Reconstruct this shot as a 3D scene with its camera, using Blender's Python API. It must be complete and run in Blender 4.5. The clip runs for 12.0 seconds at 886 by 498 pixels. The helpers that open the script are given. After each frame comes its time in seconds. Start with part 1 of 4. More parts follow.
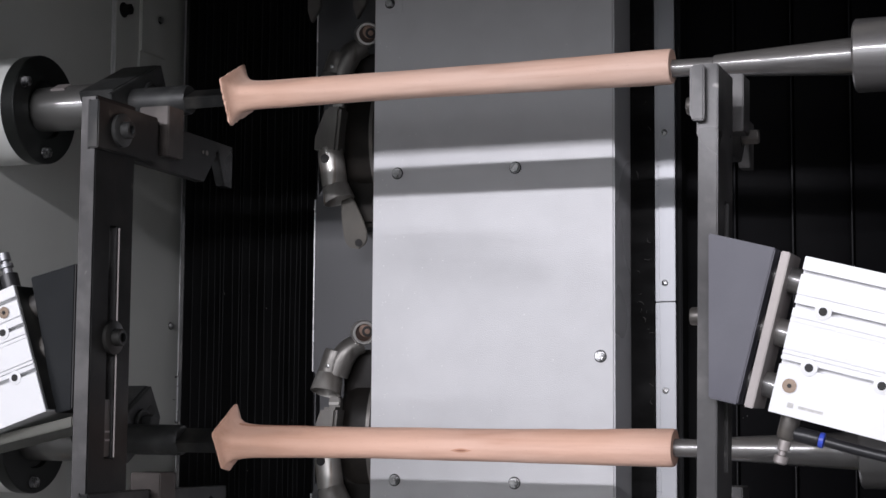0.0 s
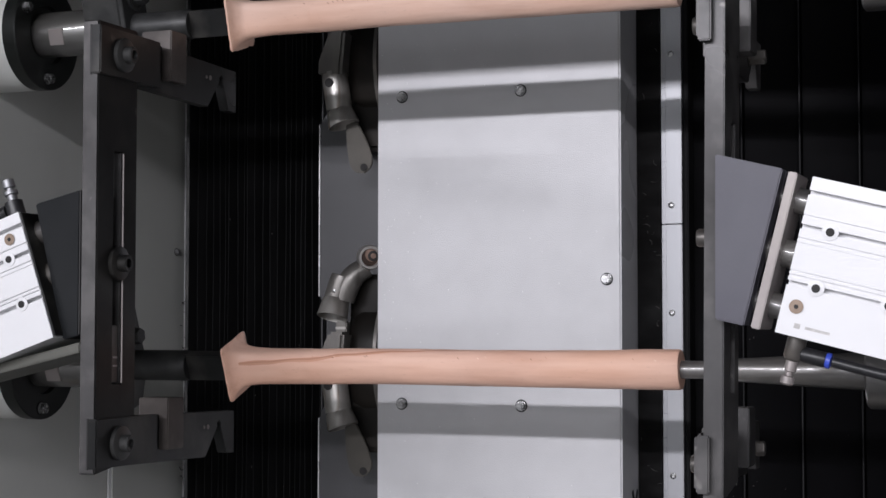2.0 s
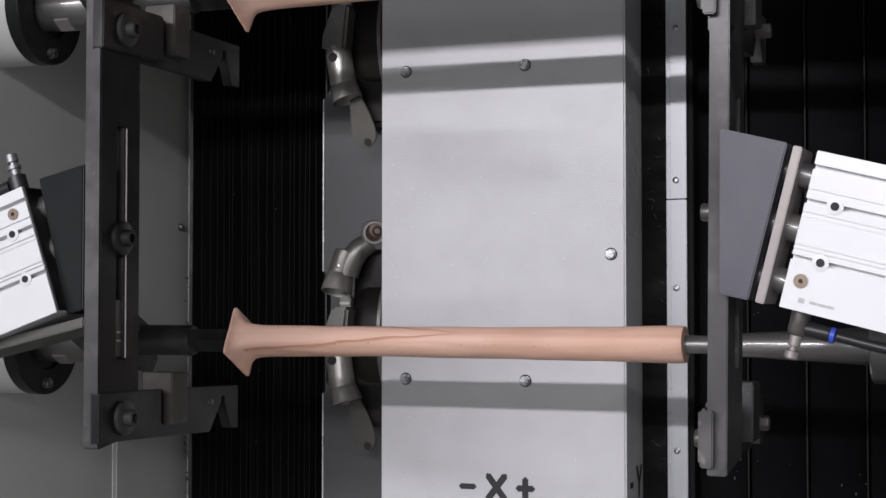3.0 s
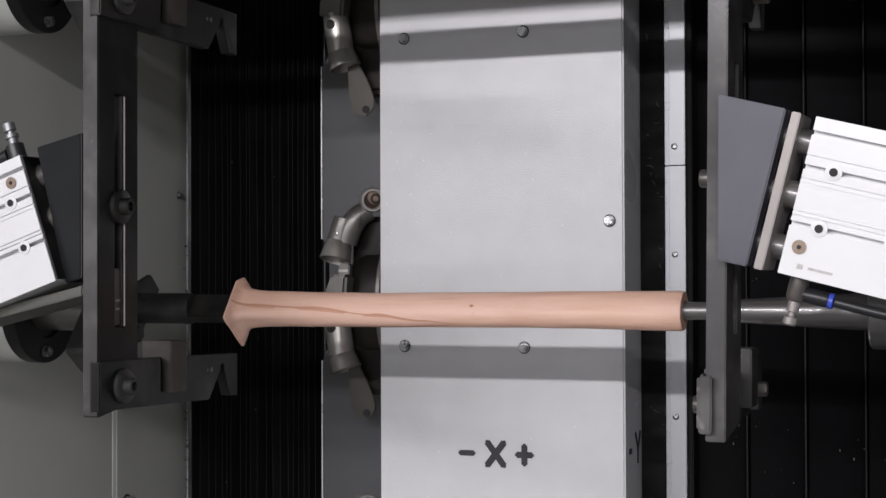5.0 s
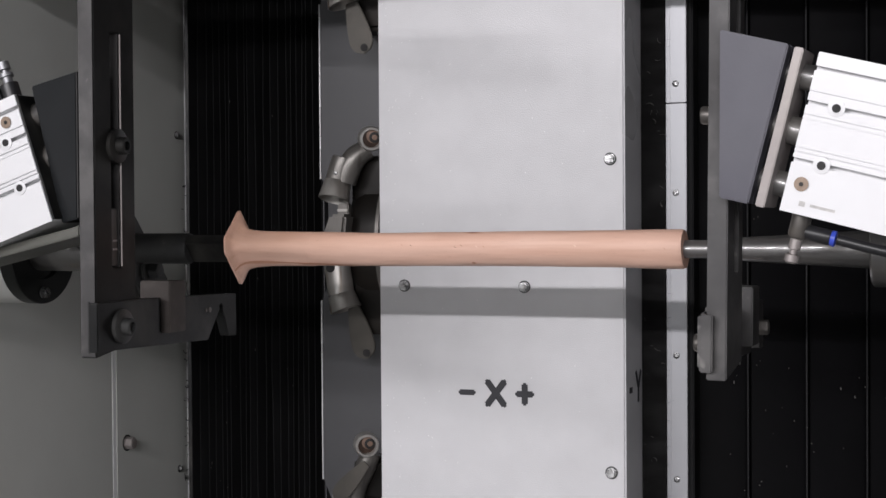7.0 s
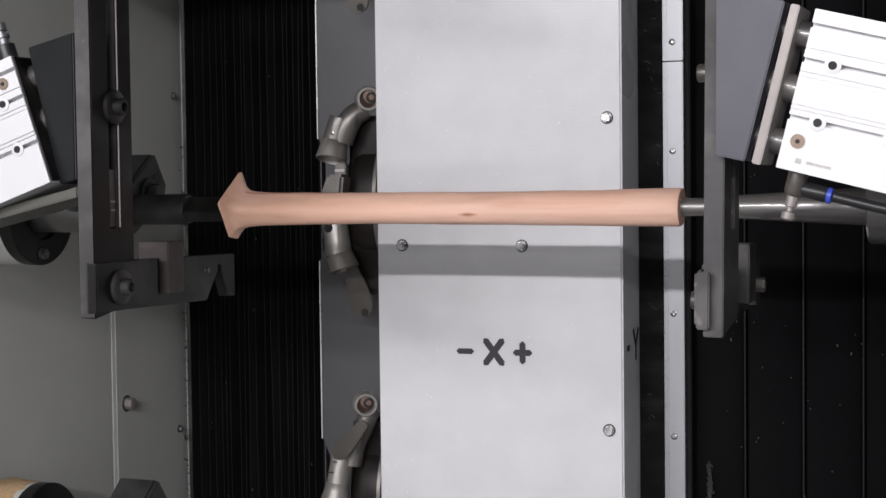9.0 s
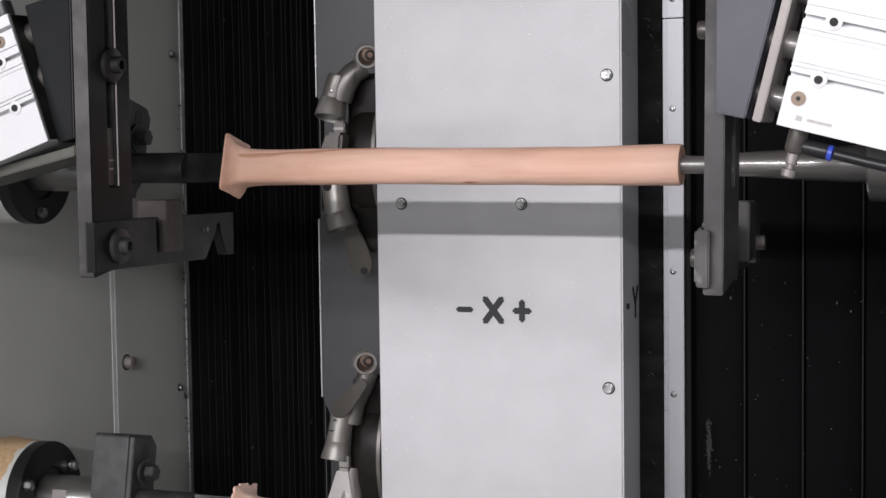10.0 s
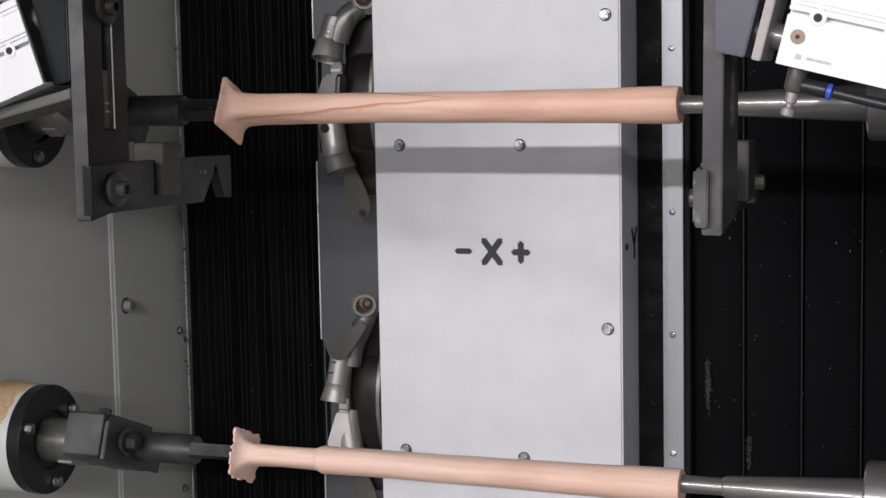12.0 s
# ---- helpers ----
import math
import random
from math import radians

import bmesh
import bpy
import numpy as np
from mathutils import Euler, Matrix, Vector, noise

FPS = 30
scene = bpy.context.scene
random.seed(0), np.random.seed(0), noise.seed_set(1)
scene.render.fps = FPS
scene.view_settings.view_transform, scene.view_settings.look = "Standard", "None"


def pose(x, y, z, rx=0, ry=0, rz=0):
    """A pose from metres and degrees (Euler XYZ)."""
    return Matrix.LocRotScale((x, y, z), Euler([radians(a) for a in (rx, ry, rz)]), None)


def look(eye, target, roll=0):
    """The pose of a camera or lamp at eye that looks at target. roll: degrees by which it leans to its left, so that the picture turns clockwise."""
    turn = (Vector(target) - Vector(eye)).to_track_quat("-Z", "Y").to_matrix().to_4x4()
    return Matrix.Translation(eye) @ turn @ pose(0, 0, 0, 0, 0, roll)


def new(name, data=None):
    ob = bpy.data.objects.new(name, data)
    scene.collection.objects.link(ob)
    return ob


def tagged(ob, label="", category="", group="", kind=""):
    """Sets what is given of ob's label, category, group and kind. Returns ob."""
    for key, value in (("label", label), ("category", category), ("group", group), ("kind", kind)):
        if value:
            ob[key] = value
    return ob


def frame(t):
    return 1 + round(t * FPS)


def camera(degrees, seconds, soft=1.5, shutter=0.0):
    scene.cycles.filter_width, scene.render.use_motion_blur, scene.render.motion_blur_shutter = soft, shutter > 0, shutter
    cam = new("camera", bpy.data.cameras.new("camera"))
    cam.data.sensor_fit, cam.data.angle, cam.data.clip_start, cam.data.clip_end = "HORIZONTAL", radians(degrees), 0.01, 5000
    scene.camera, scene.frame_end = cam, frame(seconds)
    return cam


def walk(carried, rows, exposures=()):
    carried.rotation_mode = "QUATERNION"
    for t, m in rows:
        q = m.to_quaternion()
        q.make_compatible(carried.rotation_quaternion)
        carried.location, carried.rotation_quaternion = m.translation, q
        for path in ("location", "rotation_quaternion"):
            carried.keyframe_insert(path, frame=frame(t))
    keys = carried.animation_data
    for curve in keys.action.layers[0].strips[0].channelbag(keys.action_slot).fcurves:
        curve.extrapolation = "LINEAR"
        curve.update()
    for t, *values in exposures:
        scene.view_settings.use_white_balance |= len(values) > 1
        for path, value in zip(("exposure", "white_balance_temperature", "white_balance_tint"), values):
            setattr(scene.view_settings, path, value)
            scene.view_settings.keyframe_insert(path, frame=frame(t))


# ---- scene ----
cam = camera(30.3, 12.0, 1.5)
PATH = [
    (0, (0.58, -1.378, 1.317), (-0.14, 0.478, 1.508), 0.4),
    (0.5, (0.58, -1.378, 1.318), (-0.141, 0.479, 1.493), 0.3),
    (1, (0.581, -1.376, 1.317), (-0.145, 0.481, 1.473), 0.2),
    (1.5, (0.579, -1.376, 1.317), (-0.147, 0.482, 1.454), 0.1),
    (2, (0.579, -1.375, 1.316), (-0.15, 0.485, 1.416), 0.0),
    (2.5, (0.579, -1.375, 1.316), (-0.153, 0.485, 1.395), -0.0),
    (3, (0.579, -1.373, 1.315), (-0.156, 0.486, 1.386), -0.0),
    (5, (0.579, -1.373, 1.315), (-0.155, 0.488, 1.346), -0.2),
    (5.5, (0.579, -1.371, 1.315), (-0.155, 0.489, 1.33), -0.3),
    (6, (0.578, -1.37, 1.315), (-0.156, 0.491, 1.314), -0.3),
    (6.5, (0.577, -1.368, 1.314), (-0.157, 0.492, 1.292), -0.4),
    (7, (0.577, -1.365, 1.314), (-0.158, 0.495, 1.272), -0.4),
    (9, (0.578, -1.368, 1.313), (-0.154, 0.492, 1.223), -0.7),
    (9.5, (0.578, -1.366, 1.314), (-0.155, 0.492, 1.202), -0.8),
    (10, (0.577, -1.366, 1.313), (-0.153, 0.49, 1.172), -0.8),
    (10.5, (0.577, -1.364, 1.312), (-0.153, 0.491, 1.153), -0.9),
    (11, (0.577, -1.363, 1.312), (-0.153, 0.49, 1.134), -0.9),
    (11.5, (0.577, -1.363, 1.311), (-0.153, 0.489, 1.12), -1.0),
    (12, (0.577, -1.363, 1.312), (-0.152, 0.488, 1.101), -1.1),
]
EXPOSURES = [(0, 0.05, 6250, 10), (1.5, -0.06, 6250, 10), (3, -0.14, 6350, 10), (6, -0.13, 6500, 9), (9, 0.04, 6480, 9), (12, 0.05, 6480, 9.5)]
walk(cam, [(t, look(eye, target, roll)) for t, eye, target, roll in PATH], EXPOSURES)

# ---- light: a far row of tube lamps and an added soft fill, both in front of the machine ----
world = bpy.data.worlds.new("hall")
scene.world = world
world.use_nodes = True
world.node_tree.nodes["Background"].inputs[0].default_value = (0.8, 0.85, 0.9, 1)
world.node_tree.nodes["Background"].inputs[1].default_value = 0.05


def area_lamp(name, eye, target, sx, sy, watts, colour):
    data = bpy.data.lights.new(name, "AREA")
    data.shape, data.size, data.size_y, data.energy, data.color = "RECTANGLE", sx, sy, watts, colour
    ob = new(name, data)
    ob.matrix_world = look(eye, target)
    return ob


area_lamp("hall_tube_lamps", (-2.5, -15.0, 5.08), (-2.5, -0.2, 1.33), 19.0, 0.20, 2050, (1, 0.96, 1.0))
# Broad fill light added to soften the shade; no window stands there.
area_lamp("hall_fill", (0.6, -15.85, 2.2), (0.6, 0, 1.4), 13.0, 3.2, 232, (0.97, 0.965, 1.0))

# ---- materials ----


def material(name, colour, rough=0.5, metal=0.0, grain=0.15, scale=60.0, bump=0.0, bump_scale=400.0, spots=None, stretch=(1, 1, 1), island=0.0, wear=0.25, scuff=None):
    """A surface with two scales of colour variation, uneven roughness and fine relief."""
    m = bpy.data.materials.new(name)
    m.use_nodes = True
    nt = m.node_tree
    n, l = nt.nodes, nt.links
    bsdf = n["Principled BSDF"]
    co = n.new("ShaderNodeTexCoord")
    mp = n.new("ShaderNodeMapping")
    mp.inputs["Scale"].default_value = stretch
    l.new(co.outputs["Object"], mp.inputs[0])

    def tex(s, detail):
        t = n.new("ShaderNodeTexNoise")
        t.inputs["Scale"].default_value, t.inputs["Detail"].default_value = s, detail
        l.new(mp.outputs[0], t.inputs[0])
        return t

    fine, broad = tex(scale, 6), tex(scale * 0.13, 3)
    mix = n.new("ShaderNodeMath")
    mix.operation = "ADD"
    l.new(fine.outputs[0], mix.inputs[0])
    l.new(broad.outputs[0], mix.inputs[1])
    ramp = n.new("ShaderNodeMapRange")
    ramp.inputs["From Min"].default_value, ramp.inputs["From Max"].default_value = 0.6, 1.4
    ramp.inputs["To Min"].default_value, ramp.inputs["To Max"].default_value = 1 - grain, 1 + grain
    l.new(mix.outputs[0], ramp.inputs[0])
    last = ramp.outputs[0]
    if island:
        info = n.new("ShaderNodeObjectInfo")
        rr = n.new("ShaderNodeMapRange")
        rr.inputs["To Min"].default_value, rr.inputs["To Max"].default_value = 1 - island, 1 + island
        l.new(info.outputs["Random"], rr.inputs[0])
        mu = n.new("ShaderNodeMath")
        mu.operation = "MULTIPLY"
        l.new(last, mu.inputs[0])
        l.new(rr.outputs[0], mu.inputs[1])
        last = mu.outputs[0]
    vm = n.new("ShaderNodeVectorMath")
    vm.operation = "SCALE"
    vm.inputs[0].default_value = colour
    l.new(last, vm.inputs["Scale"])
    out = vm.outputs[0]
    if spots:
        st = tex(spots[1], 2)
        sr = n.new("ShaderNodeMapRange")
        sr.inputs["From Min"].default_value, sr.inputs["From Max"].default_value = spots[2], spots[2] + 0.06
        l.new(st.outputs[0], sr.inputs[0])
        mc = n.new("ShaderNodeMix")
        mc.data_type = "RGBA"
        l.new(sr.outputs[0], mc.inputs[0])
        l.new(out, mc.inputs[6])
        mc.inputs[7].default_value = (*spots[0], 1)
        out = mc.outputs[2]
    if scuff:
        sc = tex(scuff[1], 9)
        sr = n.new("ShaderNodeMapRange")
        sr.inputs["From Min"].default_value, sr.inputs["From Max"].default_value = 0.50, 0.67
        sr.inputs["To Max"].default_value = scuff[2]
        l.new(sc.outputs[0], sr.inputs[0])
        mc = n.new("ShaderNodeMix")
        mc.data_type = "RGBA"
        l.new(sr.outputs[0], mc.inputs[0])
        l.new(out, mc.inputs[6])
        mc.inputs[7].default_value = (*scuff[0], 1)
        out = mc.outputs[2]
    l.new(out, bsdf.inputs["Base Color"])
    rg = n.new("ShaderNodeMapRange")
    rg.inputs["From Min"].default_value, rg.inputs["From Max"].default_value = 0.3, 0.7
    rg.inputs["To Min"].default_value, rg.inputs["To Max"].default_value = rough * (1 - wear), min(1, rough * (1 + wear))
    l.new(broad.outputs[0], rg.inputs[0])
    l.new(rg.outputs[0], bsdf.inputs["Roughness"])
    bsdf.inputs["Metallic"].default_value = metal
    if bump:
        bt = tex(bump_scale, 3)
        bn = n.new("ShaderNodeBump")
        bn.inputs["Strength"].default_value, bn.inputs["Distance"].default_value = bump, 0.0004
        l.new(bt.outputs[0], bn.inputs["Height"])
        l.new(bn.outputs[0], bsdf.inputs["Normal"])
    return m


def wood_material(name, colour, dark):
    """Pale close-grained wood: long grain along x, short dark pores, one or two resin streaks."""
    m = material(name, colour, 0.56, 0, 0.07, 90, 0.35, 900, None, (0.12, 1, 1))
    nt = m.node_tree
    n, l = nt.nodes, nt.links
    bsdf = n["Principled BSDF"]
    base = bsdf.inputs["Base Color"].links[0].from_socket
    co = n.new("ShaderNodeTexCoord")

    def layer(base, stretch, scale, lo, hi, amount, tone, detail=3):
        mp = n.new("ShaderNodeMapping")
        mp.inputs["Scale"].default_value = stretch
        l.new(co.outputs["Object"], mp.inputs[0])
        t = n.new("ShaderNodeTexNoise")
        t.inputs["Scale"].default_value, t.inputs["Detail"].default_value = scale, detail
        l.new(mp.outputs[0], t.inputs[0])
        r = n.new("ShaderNodeMapRange")
        r.inputs["From Min"].default_value, r.inputs["From Max"].default_value = lo, hi
        r.inputs["To Max"].default_value = amount
        l.new(t.outputs[0], r.inputs[0])
        mc = n.new("ShaderNodeMix")
        mc.data_type = "RGBA"
        l.new(r.outputs[0], mc.inputs[0])
        l.new(base, mc.inputs[6])
        mc.inputs[7].default_value = (*tone, 1)
        return mc.outputs[2]

    base = layer(base, (0.05, 1, 1), 190, 0.48, 0.76, 0.36, dark, 5)
    base = layer(base, (0.30, 1, 1), 11, 0.42, 0.64, 0.46, (0.74, 0.395, 0.245))
    base = layer(base, (0.16, 1, 1), 55, 0.52, 0.70, 0.24, (0.86, 0.62, 0.50), 4)
    base = layer(base, (0.35, 1, 1), 26, 0.58, 0.70, 0.22, dark)
    base = layer(base, (0.25, 1, 1), 800, 0.68, 0.75, 0.10, (dark[0] * 0.5, dark[1] * 0.45, dark[2] * 0.4), 1)
    l.new(base, bsdf.inputs["Base Color"])
    return m


# The pale spots put the hammer paint's sparkle into the colour.
PAINT = material("light_grey_hammer_paint", (0.62, 0.618, 0.63), 0.34, 0, 0.08, 24, 0.48, 900, ((0.80, 0.80, 0.82), 700, 0.745))
WALLPLATE = material("grey_green_wall_paint", (0.575, 0.583, 0.550), 0.5, 0, 0.06, 14, 0.10, 700)
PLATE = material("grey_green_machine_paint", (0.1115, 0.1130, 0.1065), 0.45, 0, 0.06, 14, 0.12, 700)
SHROUD = material("grey_shroud_paint", (0.058, 0.058, 0.062), 0.42, 0, 0.06, 20, 0.1, 600)
EDGE = material("bare_cut_edge", (0.75, 0.75, 0.75), 0.3, 0.6, 0.1, 90)
RUBBER = material("black_bellows_cloth", (0.0105, 0.0105, 0.0110), 0.7, 0, 0.4, 40, 0.2, 500, ((0.03, 0.03, 0.03), 55, 0.80), (1, 1, 0.35))
RUBBER.node_tree.nodes["Principled BSDF"].inputs["Specular IOR Level"].default_value = 0.10
BRUSH = material("black_bristle", (0.0034, 0.0032, 0.0032), 0.8, 0, 0.5, 200, 0.6, 900, ((0.04, 0.04, 0.04), 120, 0.75), (1, 1, 3))
ALU = material("rolled_aluminium", (0.29, 0.293, 0.305), 0.42, 0.7, 0.14, 30, 0.08, 800, ((0.19, 0.19, 0.195), 25, 0.66), (1, 1, 0.1))
ANODISED = material("clear_anodised_aluminium", (0.74, 0.74, 0.75), 0.45, 0.2, 0.03, 40, 0.1, 1500)
PALE = material("nickel_plate", (0.31, 0.28, 0.27), 0.4, 0.3, 0.06, 60, scuff=((0.42, 0.39, 0.36), 40, 0.4))
STEEL = material("ground_steel", (0.155, 0.150, 0.146), 0.42, 0.5, 0.12, 60, 0.04, 500, ((0.20, 0.18, 0.15), 40, 0.70), (0.3, 1, 1), wear=0.35, scuff=((0.30, 0.28, 0.25), 30, 0.45))
DOGSTEEL = material("worn_dark_grey_steel", (0.032, 0.033, 0.033), 0.5, 0.2, 0.35, 60, 0.2, 400, ((0.10, 0.095, 0.09), 60, 0.70), wear=0.4, scuff=((0.075, 0.074, 0.07), 30, 0.55))
SHAFT = material("satin_ground_shaft", (0.13, 0.128, 0.122), 0.40, 0.5, 0.15, 60, 0.05, 500, ((0.10, 0.09, 0.075), 40, 0.66), (0.3, 1, 1), wear=0.35, scuff=((0.13, 0.125, 0.11), 34, 0.5))
BRIGHT = material("bright_polished_collar", (0.50, 0.485, 0.465), 0.3, 0.75, 0.15, 70, scuff=((0.35, 0.31, 0.27), 60, 0.4))
OILY = material("oil_darkened_steel", (0.17, 0.162, 0.15), 0.45, 0.6, 0.4, 70, 0.1, 300, ((0.04, 0.033, 0.027), 60, 0.60), (1, 1, 0.25), wear=0.45, scuff=((0.20, 0.19, 0.175), 60, 0.5))
SOCKET_FACE = material("tan_socket_face", (0.25, 0.165, 0.125), 0.45, 0.3, 0.5, 260)
CHIP = material("pale_wood_chip", (0.90, 0.68, 0.56), 0.6, 0, 0.1, 200)
CHROME = material("stained_chrome", (0.40, 0.385, 0.36), 0.38, 0.65, 0.25, 70, 0.12, 300, ((0.15, 0.10, 0.06), 60, 0.62), (1, 1, 0.2), wear=0.4, scuff=((0.20, 0.175, 0.15), 45, 0.6))
BLACKOX = material("black_oxide_steel", (0.0105, 0.0110, 0.0110), 0.42, 0.25, 0.45, 60, 0.15, 400, ((0.07, 0.066, 0.06), 60, 0.70), wear=0.5, scuff=((0.058, 0.055, 0.050), 24, 0.62))
BARSTEEL = material("scuffed_dark_steel_bar", (0.0100, 0.0100, 0.0098), 0.48, 0.1, 0.4, 60, 0.15, 350, ((0.10, 0.096, 0.09), 50, 0.69), wear=0.45, scuff=((0.034, 0.033, 0.031), 22, 0.6))
RBAR = material("worn_grey_steel_bar", (0.050, 0.048, 0.048), 0.46, 0.25, 0.35, 60, 0.12, 350, ((0.22, 0.21, 0.20), 60, 0.68), wear=0.45, scuff=((0.115, 0.110, 0.107), 34, 0.6))
BROWNOX = material("brown_oxide_steel_block", (0.060, 0.052, 0.048), 0.45, 0.2, 0.35, 70, 0.15, 350, wear=0.4, scuff=((0.14, 0.125, 0.115), 30, 0.5))
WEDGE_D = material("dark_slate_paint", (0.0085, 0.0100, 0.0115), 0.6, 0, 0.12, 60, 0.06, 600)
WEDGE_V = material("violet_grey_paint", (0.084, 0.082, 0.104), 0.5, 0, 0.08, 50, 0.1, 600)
CREAM = material("off_white_casting_paint", (0.66, 0.67, 0.64), 0.45, 0, 0.06, 30, 0.15, 300)
FLANGE = material("black_flange_enamel", (0.0075, 0.009, 0.008), 0.4, 0.0, 0.35, 60, 0.15, 300, ((0.045, 0.05, 0.035), 70, 0.74))
ZINC = material("zinc_plated_steel", (0.40, 0.40, 0.40), 0.30, 1, 0.8, 900, 1.0, 420)
INK = material("charcoal_print", (0.016, 0.016, 0.021), 0.5, 0, 0.05, 80)
DISC = material("oiled_disc_steel", (0.0115, 0.0100, 0.0088), 0.42, 0.3, 0.3, 40, 0.1, 300, wear=0.4, scuff=((0.034, 0.029, 0.024), 20, 0.5))
SMOOTH_RUBBER = material("black_bellows_plate", (0.0015, 0.0014, 0.0019), 0.62, 0, 0.4, 40, 0.15, 500, None, (1, 1, 0.35))
FOLD_EDGE = material("pale_fold_edge", (0.0066, 0.0066, 0.0076), 0.6, 0, 0.5, 60, 0, 400, None, (1, 1, 0.2))
# Painted shade for bores, slots and gaps; also scratches and black edges.
DARK_FILL = material("dark_fill", (0.015, 0.014, 0.014), 0.6)
BRASS = material("dull_bronze", (0.22, 0.165, 0.125), 0.4, 0.5, 0.2, 200)
OLIVE = material("olive_grey_bracket", (0.10, 0.10, 0.086), 0.45, 0.3, 0.12, 50, 0.1, 400)
TUBE = material("black_plastic", (0.02, 0.02, 0.022), 0.35, 0, 0.1, 60)
BLUE = material("blue_plastic_ring", (0.05, 0.09, 0.55), 0.35, 0, 0.05, 60)
SAWDUST = material("sawdust", (0.62, 0.42, 0.24), 0.9, 0, 0.3, 300, 0.8, 700)
RUST = material("rusty_bore", (0.05, 0.030, 0.022), 0.5, 0.4, 0.4, 120)
GREYTOOL = material("satin_tool_steel", (0.15, 0.14, 0.13), 0.42, 0.6, 0.2, 90, 0.1, 400, scuff=((0.26, 0.23, 0.20), 40, 0.5))
PADDLE = material("oiled_paddle_steel", (0.066, 0.061, 0.053), 0.42, 0.5, 0.15, 90, 0.1, 400, scuff=((0.105, 0.095, 0.082), 40, 0.4))
WHITETOOL = material("bright_ground_blade", (0.72, 0.69, 0.67), 0.35, 0.6, 0.08, 90)
WALLPAINT = material("hall_wall_paint", (0.45, 0.46, 0.46), 0.8, 0, 0.05, 3)
CONCRETE = material("concrete_floor", (0.28, 0.28, 0.27), 0.8, 0, 0.12, 6)
WOOD = wood_material("beech", (0.80, 0.525, 0.415), (0.48, 0.215, 0.125))
WOOD_PALE = wood_material("pale_beech", (0.80, 0.575, 0.475), (0.52, 0.27, 0.175))
STREAK = material("resin_streak_wood", (0.63, 0.345, 0.24), 0.65, 0, 0.12, 90, 0.1, 500, None, (0.1, 1, 1))
STREAK_CORE = material("resin_core_wood", (0.52, 0.265, 0.175), 0.65, 0, 0.2, 120, 0.1, 500, None, (0.1, 1, 1))
SMEAR = material("grey_dust_film", (0.020, 0.020, 0.021), 0.9, 0, 0.3, 200)
FRAY = material("frayed_black_plastic", (0.022, 0.022, 0.022), 0.4, 0, 0.5, 300)
DUST = material("pale_dust", (0.11, 0.105, 0.10), 0.9, 0, 0.3, 200)
FLECK = material("pale_fleck", (0.86, 0.86, 0.86), 0.35, 0, 0.05, 200)
MARK = material("faint_grey_print", (0.57, 0.555, 0.54), 0.5, 0, 0.3, 300)
KNOT = material("knot_wood", (0.34, 0.15, 0.09), 0.6, 0, 0.2, 200)
for m_, level in ((BRUSH, 0.2), (RUBBER, 0.10), (SMOOTH_RUBBER, 0.07), (WEDGE_D, 0.2), (FOLD_EDGE, 0.2), (BARSTEEL, 0.15), (BLACKOX, 0.3), (BROWNOX, 0.25), (DISC, 0.3), (WOOD, 0.45), (WOOD_PALE, 0.45), (STREAK, 0.3), (STREAK_CORE, 0.3)):
    m_.node_tree.nodes["Principled BSDF"].inputs["Specular IOR Level"].default_value = level

for m_, weight, gloss in ((STEEL, 0.9, 0.10), (SHAFT, 0.8, 0.10), (CHROME, 0.35, 0.12)):
    coat = m_.node_tree.nodes["Principled BSDF"].inputs
    coat["Coat Weight"].default_value, coat["Coat Roughness"].default_value, coat["Coat IOR"].default_value = weight, gloss, 1.9

# ---- mesh kit ----


def finish(bm, bevel=0.0, angle=30, segments=2):
    bmesh.ops.remove_doubles(bm, verts=bm.verts, dist=1e-6)
    bmesh.ops.recalc_face_normals(bm, faces=bm.faces)
    if bevel:
        sharp = [e for e in bm.edges if len(e.link_faces) == 2 and e.calc_face_angle(0) > radians(angle)]
        bmesh.ops.bevel(bm, geom=sharp, offset=bevel, segments=segments, affect="EDGES", clamp_overlap=True)
    return bm


def part(name, bm, mat, parent=None, label="", smooth=35):
    me = bpy.data.meshes.new(name)
    bm.to_mesh(me)
    bm.free()
    me.materials.append(mat)
    if smooth:
        me.shade_smooth()
        me.set_sharp_from_angle(angle=radians(smooth))
    ob = new(name, me)
    ob.parent = parent
    if label:
        ob["label"] = label
    return ob


def box(x0, x1, y0, y1, z0, z1, bevel=0.0, bm=None):
    own = bmesh.new()
    bmesh.ops.create_cube(own, size=1)
    for v in own.verts:
        v.co = Vector(((x0 + x1) / 2 + v.co.x * (x1 - x0), (y0 + y1) / 2 + v.co.y * (y1 - y0), (z0 + z1) / 2 + v.co.z * (z1 - z0)))
    finish(own, bevel)
    return join(bm, own)


def join(bm, own, m=None):
    if m is not None:
        own.transform(m)
    if bm is None:
        return own
    me = bpy.data.meshes.new("tmp")
    own.to_mesh(me)
    own.free()
    bm.from_mesh(me)
    bpy.data.meshes.remove(me)
    return bm


def prism(poly, axis, lo, hi, bevel=0.0):
    """poly in the two axes other than axis (in x, y, z order), extruded from lo to hi."""
    bm = bmesh.new()
    k = "xyz".index(axis)

    def put(a, b, c):
        p = [a, b]
        p.insert(k, c)
        return bm.verts.new(p)

    one, two = [put(a, b, lo) for a, b in poly], [put(a, b, hi) for a, b in poly]
    bm.faces.new(one)
    bm.faces.new(two)
    for i in range(len(poly)):
        j = (i + 1) % len(poly)
        bm.faces.new((one[i], one[j], two[j], two[i]))
    return finish(bm, bevel)


